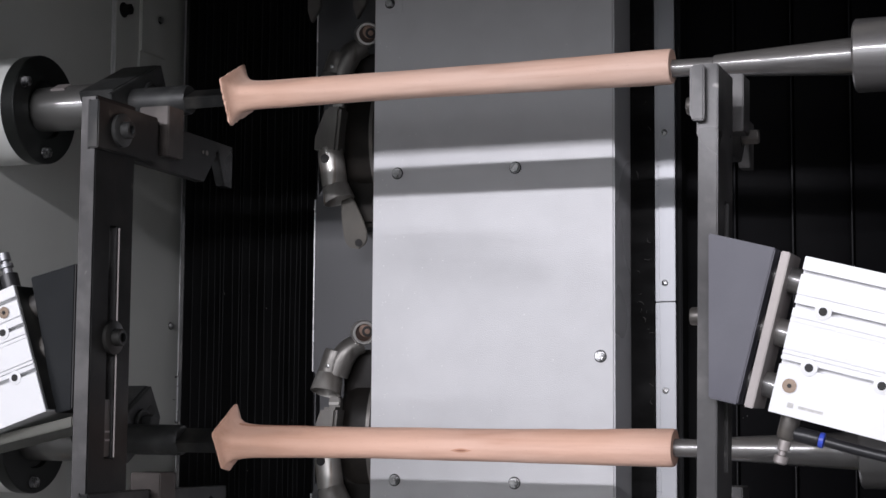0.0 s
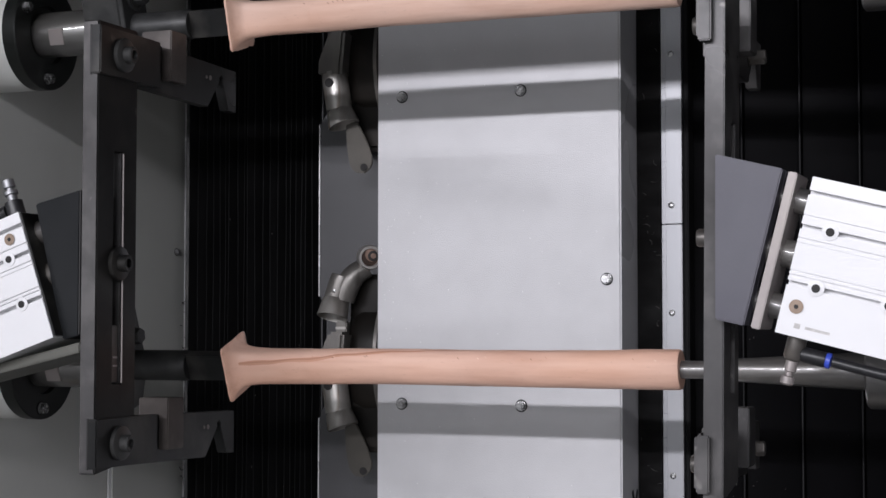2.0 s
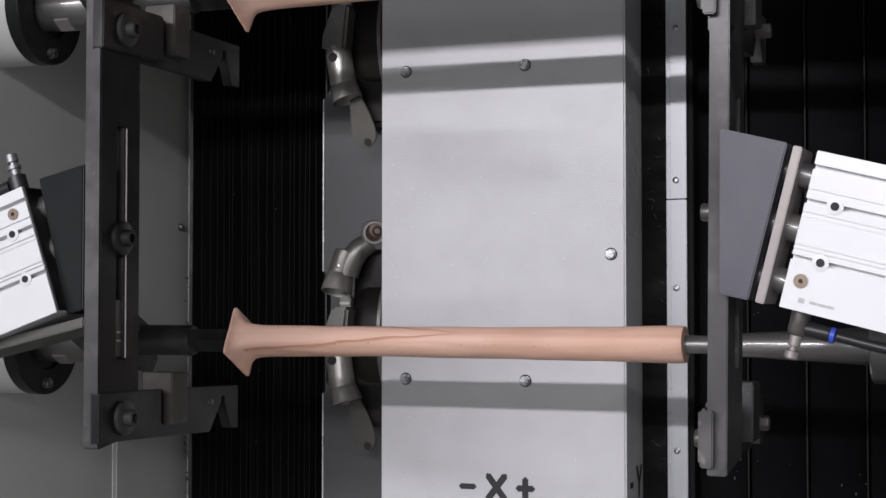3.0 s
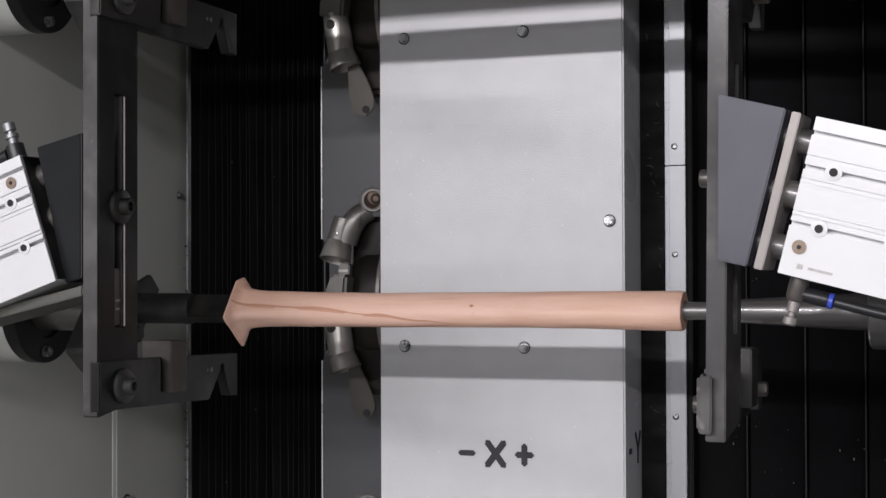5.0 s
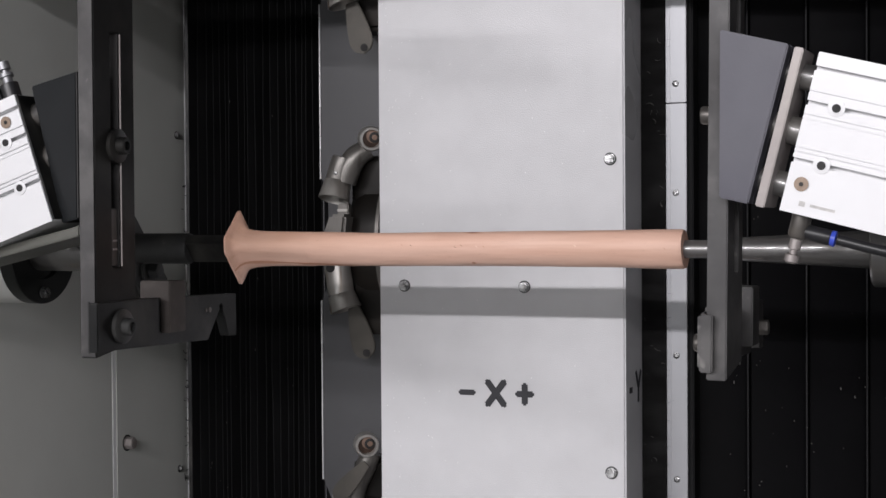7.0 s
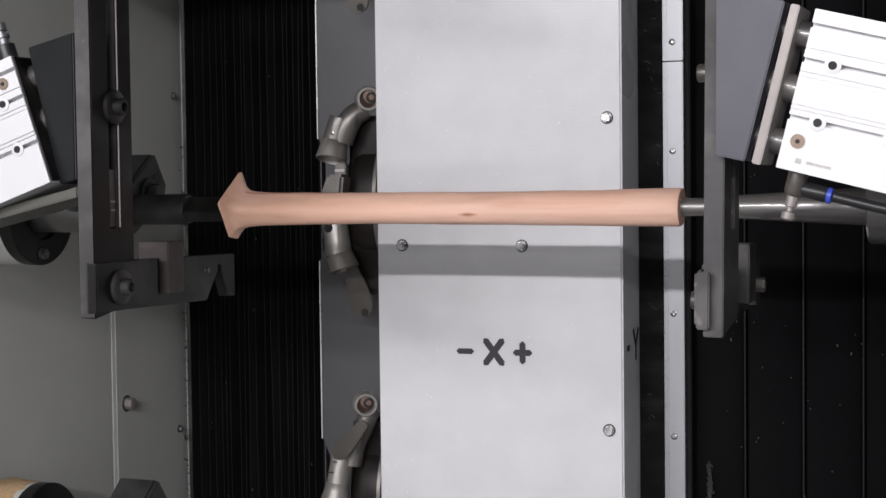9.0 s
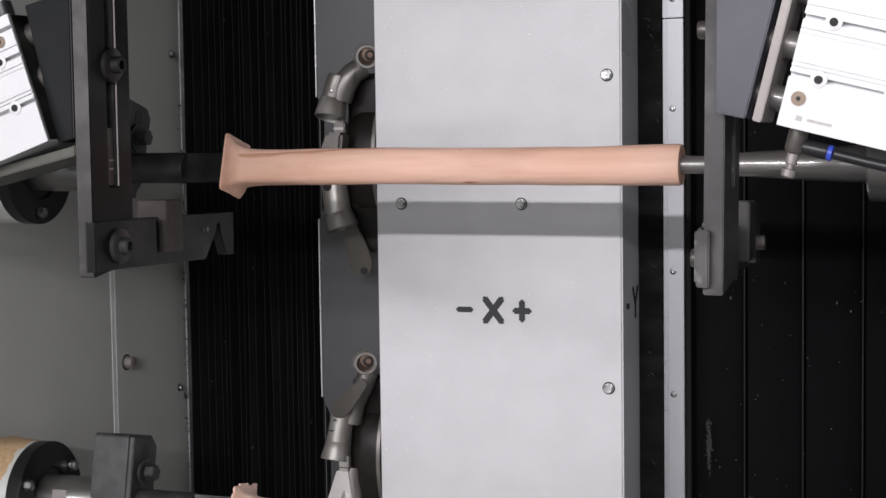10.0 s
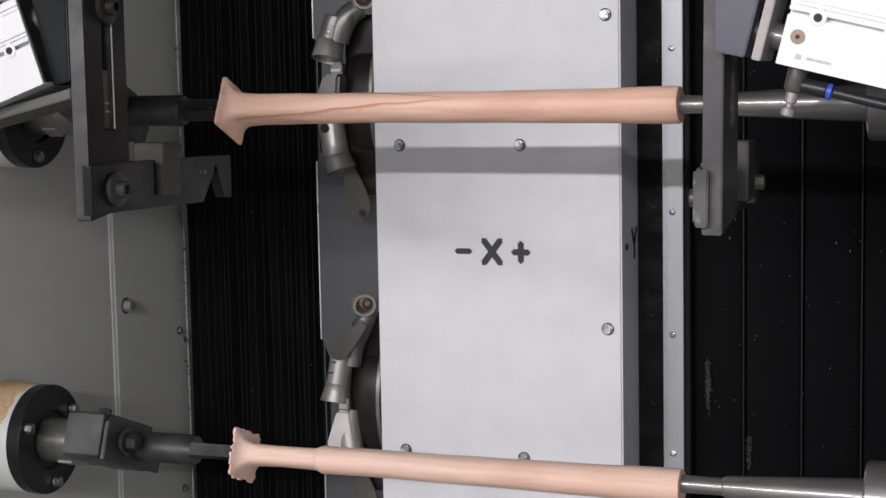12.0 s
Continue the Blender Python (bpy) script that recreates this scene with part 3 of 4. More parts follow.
def cutter_head(zc, third=False):
    ob = tagged(new("cutter_head"), "dark steel disc cutter with chrome cup tools" if not third else "dark steel disc cutter with a leaf blade and chrome cup", "cutter head", "cutter heads")
    ob.location = (0, 0, zc)
    disc = lathe([(-0.067, 0.020), (-0.066, 0.075), (-0.063, 0.082), (-0.057, 0.0865), (-0.048, 0.0885), (-0.026, 0.0885), (-0.0245, 0.086)], 72)
    disc.transform(Matrix.Translation((0, 0.098, 0)))
    d = part("disc", disc, DISC, ob, "dark oiled steel disc")
    part("guard_block", box(-0.0635, -0.0246, 0.0215, 0.0585, -0.086, 0.080, 0.005), DISC, ob, "dark oily steel guard block")
    hub = lathe([(-0.075, 0.010), (-0.073, 0.018), (-0.066, 0.021)], 32)
    hub.transform(Matrix.Translation((0, 0.098, 0)))
    part("hub", hub, BLACKOX, d)
    rimring = lathe([(-0.0330, 0.0880), (-0.0335, 0.0895), (-0.0300, 0.0895), (-0.0295, 0.0880)], 60)
    rimring.transform(Matrix.Translation((0.0, 0.098, 0)))
    part("rim_ring", rimring, GREYTOOL, d)
    # upper tool: ring end, bent arm, flared cup
    rx, rz = (-0.0410, 0.0960) if not third else (-0.0480, 0.0950)
    rax = Vector((math.sin(radians(34)), -math.cos(radians(34)), 0))
    ring = lathe([(0.0, 0.0095), (0.002, 0.0115), (0.011, 0.0115), (0.013, 0.0105), (0.013, 0.0085), (0.006, 0.0075), (0.0055, 0.0035), (0.0085, 0.003), (0.0085, 0.0008)], 32, "y")
    for v in ring.verts:
        v.co.y *= -1
    bmesh.ops.recalc_face_normals(ring, faces=ring.faces)
    ring.transform(pose(rx, 0.016, rz, 6, 0, 34))
    r = part("ring_end", ring, BRIGHT, ob, "chrome ring end with a rusty socket")
    for name, mat_, rr, ox, oz, lift in (("socket", RUST, 0.0092, 0.0008, 0.0, 0.0), ("socket_face", SOCKET_FACE, 0.0066, 0.0030, 0.0016, 0.0005), ("socket_ring", DARK_FILL, 0.0050, 0.0042, 0.0002, 0.0010), ("socket_core", SOCKET_FACE, 0.0025, 0.0042, 0.0002, 0.0015)):
        sock = lathe([(0, rr), (0.0004, rr), (0.0006, rr * 0.9)], 28, "y")
        for v in sock.verts:
            v.co.y *= -1
        bmesh.ops.recalc_face_normals(sock, faces=sock.faces)
        at_ = rax * (0.0088 + lift)
        sock.transform(pose(rx + ox * 0.6 + at_.x, 0.016 + ox * 0.4 + at_.y, rz + oz, 6, 0, 34))
        part(name, sock, mat_, r)
    if not third:
        top, low = Vector((-0.0632, 0.0085, 0.0785)), Vector((-0.0695, 0.0075, 0.0550))
        path = [top.lerp(low, i / 6) for i in range(7)]
        arm = part("arm_barrel", sweep(path, [0.0104, 0.0112, 0.0114, 0.0116, 0.0118, 0.0120, 0.0121], 36), OILY, ob, "oily dark steel barrel")
        path = spline([(-0.0420, 0.0170, 0.0860), (-0.0515, 0.0120, 0.0800), (-0.0580, 0.0095, 0.0700), (-0.0632, 0.0085, 0.0560)])
        part("arm_web", sweep(path, [0.0095 + 0.0016 * min(1, i / 9) for i in range(len(path))], 32), OILY, ob, "pale steel elbow of the arm")
        part("rivet", lathe([(-0.0046, 0.0012), (-0.0044, 0.0017), (-0.0030, 0.0019)], 12, "y"), ZINC, arm).location = (-0.0665, -0.0002, 0.0640)
        cup = part("cup", along(flared_cup(0.0126, 0.0146, 0.0172), (-0.0695, 0.0075, 0.0560), (-0.0712, 0.0020, 0.0395)), CHROME, ob, "flared steel cup with a dark mouth")
        part("mouth", along(lathe([(0.0100, 0.0096), (0.0103, 0.0095), (0.0103, 0.0005)], 36, "z"), (-0.0695, 0.0075, 0.0560), (-0.0712, 0.0020, 0.0395)), DARK_FILL, cup)
        part("neck", box(-0.0722, -0.0612, 0.012, 0.020, -0.002, 0.036, 0.001), OILY, ob, "stepped steel neck")
        for k in range(4):
            part("step", box(-0.0718, -0.0616, 0.0108, 0.0119, 0.014 + 0.0048 * k, 0.0165 + 0.0048 * k, 0.0002), CHROME, ob)
        part("blade", leaf([(-0.0726, 0.0230), (-0.0609, 0.0231), (-0.0609, -0.012), (-0.0845, -0.012), (-0.0781, 0.0117)], 0.004, 0.0075), GREYTOOL, ob, "satin steel blade")
    else:
        path = spline([(-0.0430, 0.019, 0.086), (-0.0490, 0.017, 0.070), (-0.0560, 0.015, 0.055), (-0.0600, 0.014, 0.036)])
        part("arm_web", sweep(path, [0.0095] * len(path), 24), OILY, ob, "dark steel web of the arm")
        low = Vector((-0.0720, 0.0085, 0.0185))
        path = [Vector((-0.0660, 0.0115, 0.0520)).lerp(low, i / 6) for i in range(7)]
        arm = part("arm_barrel", sweep(path, [0.0098, 0.0106, 0.0108, 0.0109, 0.0109, 0.0109, 0.0109], 36), CHROME, ob, "polished steel barrel")
        for xm, zm, wm in ((-0.0745, 0.0300, 0.0058), (-0.0700, 0.0400, 0.0030)):
            part("scratch", box(xm - wm / 2, xm + wm / 2, -0.0032, -0.0022, zm, zm + 0.0011), DARK_FILL, arm)
        part("leaf_blade", leaf(blade_outline(-0.0370, 0.0790, -0.0695, 0.0445, 0.0040, 0.0086, 16), -0.006, -0.0035), PADDLE, ob, "brownish leaf-shaped blade")
        part("cup", along(flared_cup(0.0111, 0.0140, 0.0172), (-0.0720, 0.0085, 0.0187), (-0.0736, 0.0050, 0.0020)), CHROME, ob, "flared chrome cup")
        part("neck", box(-0.0686, -0.0588, 0.0020, 0.0090, -0.0085, 0.0060, 0.0008), CHROME, ob)
        part("neck_groove", box(-0.0688, -0.0586, 0.0016, 0.0019, -0.0050, -0.0042), DARK_FILL, ob)
        part("blade", leaf([(-0.0718, -0.0085), (-0.0598, -0.0085), (-0.0561, -0.036), (-0.0576, -0.050), (-0.0811, -0.050), (-0.0814, -0.036)], 0.0030, 0.0065), WHITETOOL, ob, "bright ground blade")
    # lower tool: elbow, barrel, cup, paddle
    if third:
        path = spline([(-0.0630, 0.016, -0.006), (-0.0640, 0.015, -0.018), (-0.0632, 0.014, -0.032), (-0.0615, 0.013, -0.046)])
        barrel = part("elbow_barrel", sweep(path, [0.0104 + 0.0014 * min(1, i / 14) for i in range(len(path))]), CHROME, ob, "oil-stained elbow barrel")
        part("cup", along(flared_cup(0.0120, 0.0142, 0.0165), (-0.0615, 0.0135, -0.0460), (-0.0585, 0.0130, -0.0620)), CHROME, ob, "flared steel cup")
        root, tip, front = (-0.0555, -0.0580), (-0.0409, -0.1090), 0.010
        eye_at = (-0.0426, -0.1035)
    else:
        block = prism([(-0.0735, 0.0262), (-0.0570, 0.0262), (-0.0602, -0.0075), (-0.0610, -0.0180), (-0.0840, -0.0165), (-0.0850, -0.0125), (-0.0845, -0.0015)], "y", -0.0035, 0.0190, 0.0028)
        part("elbow_block", block, OILY, ob, "rounded dark steel elbow block")
        low = Vector((-0.0671, 0.0080, -0.0478))
        path = [Vector((-0.0727, 0.0080, -0.0120)).lerp(low, i / 6) for i in range(7)]
        barrel = part("elbow_barrel", sweep(path, [0.0118, 0.0121, 0.0122, 0.0123, 0.0123, 0.0123, 0.0123], 36), CHROME, ob, "oil-stained steel barrel")
        bore = lathe([(0, 0.0043), (0.003, 0.0043)], 24, "y")
        bore.transform(pose(-0.0722, -0.0049, -0.0232, 0, 0, -4))
        part("bore", bore, DARK_FILL, barrel)
        part("cup", along(flared_cup(0.0126, 0.0150, 0.0150), (-0.0671, 0.0080, -0.0476), (-0.0622, 0.0075, -0.0620)), CHROME, ob, "flared steel cup")
        root, tip, front = (-0.0560, -0.0600), (-0.0428, -0.1075), 0.010
        eye_at = (-0.0428, -0.1020)
    paddle = part("paddle", leaf(blade_outline(*root, *tip, 0.0058, 0.0118, 18), front, front + 0.0025), PADDLE, ob, "satin steel paddle with a hole")
    eye_ = lathe([(0, 0.0036), (0.0006, 0.0036)], 18, "y")
    eye_.transform(Matrix.Translation((eye_at[0], front - 0.0006, eye_at[1])))
    part("eye", eye_, DARK_FILL, paddle)
    return ob


cutter_head(1.570)
cutter_head(1.289)
cutter_head(1.008, True)
for xb in (-0.0985, -0.0505):
    tip = prism([(xb - 0.006, 1.736), (xb - 0.006, 1.696), (xb - 0.002, 1.684), (xb + 0.007, 1.698), (xb + 0.009, 1.736)], "y", 0.02, 0.026, 0.0008)
    tagged(part("guard_tooth", tip, GREYTOOL), "grey steel guard tooth hanging under the hood", "guard tooth", "guard teeth")
tagged(part("tooth_bar", box(-0.130, -0.030, 0.016, 0.032, 1.735, 1.7695, 0.001), GREYTOOL), "grey bar that carries the guard teeth", "bar")

# ---- headstocks: housing, flange, bolts ----


def headstock(z, dusty, start):
    ob = tagged(new("headstock"), "off-white spindle housing with a black bolted flange" + (" and sawdust on top" if dusty else ""), "headstock", "headstocks")
    ob.location = (AXIS_X, AXIS_Y, z)
    part("housing", lathe([(-0.3045, 0.0440), (-0.3042, 0.0465), (-0.2640, 0.0465), (-0.2630, 0.0460)], 64), CREAM, ob, "off-white painted casting")
    part("flange", lathe([(-0.2630, 0.0468), (-0.2515, 0.0470), (-0.2505, 0.0462), (-0.2500, 0.0260), (-0.2540, 0.0250), (-0.2540, 0.0205)], 64), FLANGE, ob, "black enamelled flange")
    for k in range(3):
        a = radians(start + 120 * k)
        hex_bolt(ob, -0.2502, 0.0375 * math.cos(a), 0.0375 * math.sin(a), 0.0046, 0.005, "x", 1)
    if dusty:
        bm = bmesh.new()
        random.seed(3)
        rows = []
        for i in range(15):
            x = -0.2660 - 0.0375 * i / 14
            row = []
            for j in range(17):
                a = radians(22 + 116 * j / 16)
                e = min(i, 14 - i, j, 16 - j) / 3
                r = 0.0468 + 0.0022 * min(1, e) * (0.5 + noise.noise((x * 60, a * 4, 0))) - (0.0012 if e == 0 else 0)
                row.append(bm.verts.new((x + 0.006 * noise.noise((a * 5, x * 30, 2)), -r * math.cos(a), r * math.sin(a))))
            rows.append(row)
        for p, q in zip(rows, rows[1:]):
            for j in range(16):
                bm.faces.new((p[j], p[j + 1], q[j + 1], q[j]))
        tagged(part("sawdust", bm, SAWDUST, ob, "layer of tan sawdust", 80), kind="stuff")
    return ob


for i, z in enumerate(AXIS_Z):
    headstock(z, i == 2, (30, 25, 34)[i])

# ---- spindles with their dogs, which turn ----


def spindle(z):
    ob = tagged(new("spindle"), "ground steel spindle with a black clamping dog and sleeve", "spindle", "spindles")
    ob.location = (AXIS_X, AXIS_Y, z)
    shaft = part("shaft", lathe([(-0.258, 0.0185), (-0.250, 0.0192), (-0.196, 0.0192), (-0.195, 0.0185)], 56), SHAFT, ob, "ground steel shaft")
    part("flat", box(-0.236, -0.222, -0.0197, -0.0170, -0.007, 0.007, 0.0004), PALE, shaft, "milled bright flat")
    dogp = [(-0.019, -0.0210), (0.019, -0.0210), (0.019, 0.0545), (0.0165, 0.0570), (-0.0165, 0.0570), (-0.019, 0.0545)]
    d = part("dog", prism(dogp, "x", -0.1990, -0.1650, 0.0006), DOGSTEEL, ob, "dark grey clamping dog block")
    part("dog_plate", prism([(-0.0185, -0.0330), (0.0000, -0.0350), (0.0185, -0.0080), (0.0185, 0.0480), (0.0120, 0.0545), (-0.0185, 0.0545)], "x", -0.1648, -0.1605, 0.0006), DOGSTEEL, ob, "dark tapered plate on the dog")
    slot = [(0.0052 * math.cos(a) , 0.0052 * math.sin(a) + (0.0440 if math.sin(a) >= 0 else 0.0200)) for a in [radians(15 * k + 0.5) for k in range(24)]]
    part("slot", prism(slot, "x", -0.1606, -0.1602), DARK_FILL, d)
    w = part("washer", lathe([(-0.1602, 0.0112), (-0.1578, 0.0112), (-0.1574, 0.0104)], 28), DOGSTEEL, ob)
    w.location = (0, 0, 0.026)
    hex_bolt(ob, -0.1574, 0, 0.026, 0.0070, 0.0085, "x", 1, DOGSTEEL)
    hex_bolt(ob, -0.1780, 0.0190, 0.036, 0.0056, 0.0050, "y", 1, DOGSTEEL)
    part("sleeve", lathe([(-0.1602, 0.0125), (-0.110, 0.0125), (-0.1075, 0.0115), (-0.1075, 0.010)], 40), DOGSTEEL, ob, "dark steel sleeve")
    part("driver_blade", box(-0.110, -0.0630, -0.0050, 0.0050, -0.0112, 0.0112, 0.0008), BLACKOX, ob, "flat black driver blade")
    return ob


SPINDLES = [spindle(z) for z in AXIS_Z]

# ---- wooden handles, which turn ----


def lerp_rows(rows, x):
    for (xa, *a), (xb, *b) in zip(rows, rows[1:]):
        if x <= xb:
            t = (x - xa) / (xb - xa)
            t = t if x < -0.03 else t * t * (3 - 2 * t)
            return [p + (q - p) * t for p, q in zip(a, b)]
    return list(rows[-1][1:])


# x, half depth, half height, squareness, offset down
SHAPE = [
    (-0.0645, 0.0203, 0.0229, 18.0, 0.0), (-0.0627, 0.0205, 0.0231, 18.0, 0.0), (-0.0619, 0.0190, 0.0216, 12.0, 0.0), (-0.0605, 0.0160, 0.0188, 7.0, 0.0), (-0.0582, 0.0136, 0.0167, 5.0, 0.0), (-0.0547, 0.0117, 0.0153, 4.0, 0.0),
    (-0.0500, 0.0110, 0.0146, 3.5, 0.0), (-0.0440, 0.0107, 0.0143, 3.2, 0.0), (-0.0360, 0.0104, 0.0140, 3.0, 0.0), (-0.0150, 0.0104, 0.0140, 2.8, 0.0), (0.0020, 0.0107, 0.0142, 2.5, 0.0002),
    (0.0060, 0.0112, 0.0145, 2.1, 0.0002), (0.06, 0.0108, 0.0143, 2.1, 0.0006), (0.14, 0.0112, 0.0142, 2.1, 0.0), (0.22, 0.0120, 0.0144, 2.1, -0.0004),
    (0.285, 0.0130, 0.0150, 2.1, 0.0), (0.2995, 0.0131, 0.0151, 2.1, 0.0), (0.3012, 0.0126, 0.0146, 2.1, 0.0)]


def handle(z, seed, label, ragged, neck=1.0, wood=None, cut=2.0):
    rng = random.Random(seed)
    seg = 104
    xs = [-0.0645, -0.0639, -0.0633, -0.0627, -0.0623, -0.0619, -0.0612, -0.0605, -0.0595] + [-0.0585 + 0.0018 * i for i in range(10)] + [-0.040 + 0.006 * i for i in range(57)] + [0.001 + 0.0012 * i for i in range(9)] + [0.2995, 0.3006, 0.3012]
    xs = sorted(set(round(x, 5) for x in xs if x <= 0.3012))
    jag = [rng.choice((0, 0, 0, 0.0012, 0.0025)) * ragged for _ in range(seg)]
    for i in range(1, seg, 2):
        jag[i] = jag[i - 1]
    bm = bmesh.new()
    rings = []
    for x in xs:
        hy, hz, p, off = lerp_rows(SHAPE, x)
        slim = 1 - (1 - neck) * max(0, min(1, (x + 0.0605) / 0.008, (0.009 - x) / 0.005))
        hy, hz = hy * slim, hz * (0.4 + 0.6 * slim)
        ring = []
        for i in range(seg):
            a = 2 * math.pi * (i + 0.5) / seg
            c, s = math.cos(a), math.sin(a)
            k = (abs(c) ** p + abs(s) ** p) ** (-1 / p)
            wob = 0.00036 * noise.noise((x * 30 + seed * 7, c * 2, s * 2))
            rim_ = jag[i] * (1.0 if x < -0.0622 else 0.0)
            flare = max(0.0, min(1.0, (-0.0540 - x) / 0.0065))
            y_, z_ = c * k * (hy + wob - rim_), s * k * (hz + wob - rim_)
            corner = y_ / hy - z_ / hz
            if flare > 0 and corner > cut:
                y_, z_ = y_ * cut / corner, z_ * cut / corner
            ring.append(bm.verts.new((x + (jag[(i + 5) % seg] * 0.7 if x < -0.0642 else 0), y_ - 0.0013 * flare, z_ + off)))
        rings.append(ring)
    for p_, q_ in zip(rings, rings[1:]):
        for i in range(seg):
            j = (i + 1) % seg
            bm.faces.new((p_[i], p_[j], q_[j], q_[i]))
    bm.faces.new(rings[0])
    bm.faces.new(rings[-1])
    bmesh.ops.recalc_face_normals(bm, faces=bm.faces)
    ob = tagged(part("wooden_handle", bm, wood or WOOD, None, "", 42), label, "tool handle", "handles on the lathe")
    ob.location = (AXIS_X, AXIS_Y, z)
    return ob


HANDLES = [
    handle(AXIS_Z[0], 1, "pale pink beech tool handle, half turned, with its square flange", 0.35, 1.0, WOOD_PALE),
    handle(AXIS_Z[1], 2, "pale beech tool handle with a dark resin streak and a knot", 0.08, cut=1.62),
    handle(AXIS_Z[2], 3, "pale beech tool handle with a ragged scalloped flange", 1.7, 0.80, WOOD_PALE)]


def surface_point(x, a, lift):
    hy, hz, p, off = lerp_rows(SHAPE, x)
    c, s = math.cos(a), math.sin(a)
    k = (abs(c) ** p + abs(s) ** p) ** (-1 / p)
    return (x, c * k * (hy + lift), s * k * (hz + lift) + off)


def surface_strip(rows, lift=0.00012):
    """A thin inlay on the handle: rows of x, angle and half-width in degrees."""
    bm = bmesh.new()
    prev = None
    for x, a, w in rows:
        ring = [bm.verts.new(surface_point(x, radians(a + w * k), lift)) for k in (-1, -0.33, 0.33, 1)]
        if prev:
            for i in range(3):
                bm.faces.new((prev[i], prev[i + 1], ring[i + 1], ring[i]))
        prev = ring
    bmesh.ops.recalc_face_normals(bm, faces=bm.faces)
    return bm


ONE = [(-0.0725, 160), (-0.05, 155), (0.0, 142), (0.04, 122), (0.08, 106), (0.13, 90)]
TWO = [(-0.0725, 13), (-0.05, 17), (0.0, 26), (0.06, 46), (0.10, 68), (0.13, 84)]
for curve_ in (ONE, TWO):
    wide, core = [], []
    for i in range(61):
        t = i / 60
        x = -0.0620 + 0.192 * t
        a = lerp_rows(curve_, x)[0] + 1.2 * noise.noise((x * 60, 3, 1))
        taper = min(1, (1 - t) * 3, t * 8 + 0.3)
        wide.append((x, a, (6.2 + 2.6 * noise.noise((x * 35, 0, 0))) * taper + 0.2))
        core.append((x, a - 1.5, (2.0 + 1.2 * noise.noise((x * 70, 5, 0))) * taper + 0.1))
    part("resin_streak", surface_strip(wide), STREAK, HANDLES[1], "soft brown resin streak", 80)
    part("resin_line", surface_strip(core, 0.0002), STREAK_CORE, HANDLES[1], "thin dark resin line", 80)
for a0, x0, ln, wd in ((252, 0.140, 0.0085, 8), (17, 0.140, 0.0024, 6)):
    rows = [(x0 + ln * (t - 0.5) * 2, a0, wd * math.sin(math.pi * min(0.98, max(0.02, t)))) for t in [i / 12 for i in range(13)]]
    part("knot_halo", surface_strip([(x0 + (x - x0) * 1.0, a, w * 1.0) for x, a, w in rows], 0.00014), STREAK, HANDLES[1], "brownish halo of a knot", 80)
    part("knot", surface_strip([(x0 + (x - x0) * 0.55, a, w * 0.40) for x, a, w in rows], 0.0002), KNOT, HANDLES[1], "small brown knot", 80)
rng = random.Random(11)
for hd, a0, n in ((HANDLES[1], 130, 14), (HANDLES[1], 313, 10), (HANDLES[0], 142, 13)):
    for k in range(n):
        x0 = rng.uniform(0.0, 0.29)
        aa = a0 + rng.uniform(-5, 5)
        rows = [(x0 + 0.0018 * (t - 0.5), aa + 6 * (t - 0.5), 1.5 * math.sin(math.pi * min(0.95, max(0.05, t)))) for t in [i / 6 for i in range(7)]]
        part("nick", surface_strip(rows, 0.00016), KNOT if hd is HANDLES[0] or k % 3 == 0 else STREAK if k % 3 == 1 else CHIP, hd, "tiny tool nick", 80)

# ---- tailstock centres ----


def tail_centre(z):
    ob = tagged(new("live_centre"), "polished steel live centre with a stepped taper", "live centre", "live centres")
    ob.location = (AXIS_X, AXIS_Y, z)
    part("point", lathe([(0.3008, 0.0066), (0.3320, 0.0066), (0.3330, 0.0076)], 36), STEEL, ob, "polished steel pin")
    part("taper", lathe([(0.3330, 0.0078), (0.3350, 0.0082), (0.4300, 0.0134), (0.4340, 0.0134)], 44), STEEL, ob, "ground steel taper")
    part("collar", lathe([(0.4340, 0.0250), (0.4355, 0.0265), (0.5200, 0.0265), (0.52, 0.020), (0.64, 0.020)], 56), STEEL, ob, "turned steel collar")
    return ob


CENTRES = [tail_centre(z) for z in AXIS_Z]

# ---- loading grippers: slotted bar, arms with vee plates ----


def slotted_bar(x0, x1, y0, y1, z0, z1, sy0, sy1, sz0, sz1):
    bm = bmesh.new()
    loops = []
    for x in (x0, x1):
        outer = [bm.verts.new((x, y, z)) for y, z in ((y0, z0), (y1, z0), (y1, z1), (y0, z1))]
        inner = [bm.verts.new((x, y, z)) for y, z in ((sy0, sz0), (sy1, sz0), (sy1, sz1), (sy0, sz1))]
        for i in range(4):
            j = (i + 1) % 4
            bm.faces.new((outer[i], outer[j], inner[j], inner[i]))
        loops.append((outer, inner))
    for k in (0, 1):
        a, b = loops[0][k], loops[1][k]
        for i in range(4):
            j = (i + 1) % 4
            bm.faces.new((a[i], a[j], b[j], b[i]))
    finish(bm, 0.0007)
    for v in bm.verts:
        if v.co.z < z0 + 0.002 and v.co.y > y1 - 0.002:
            v.co.z += 0.008
    return bm


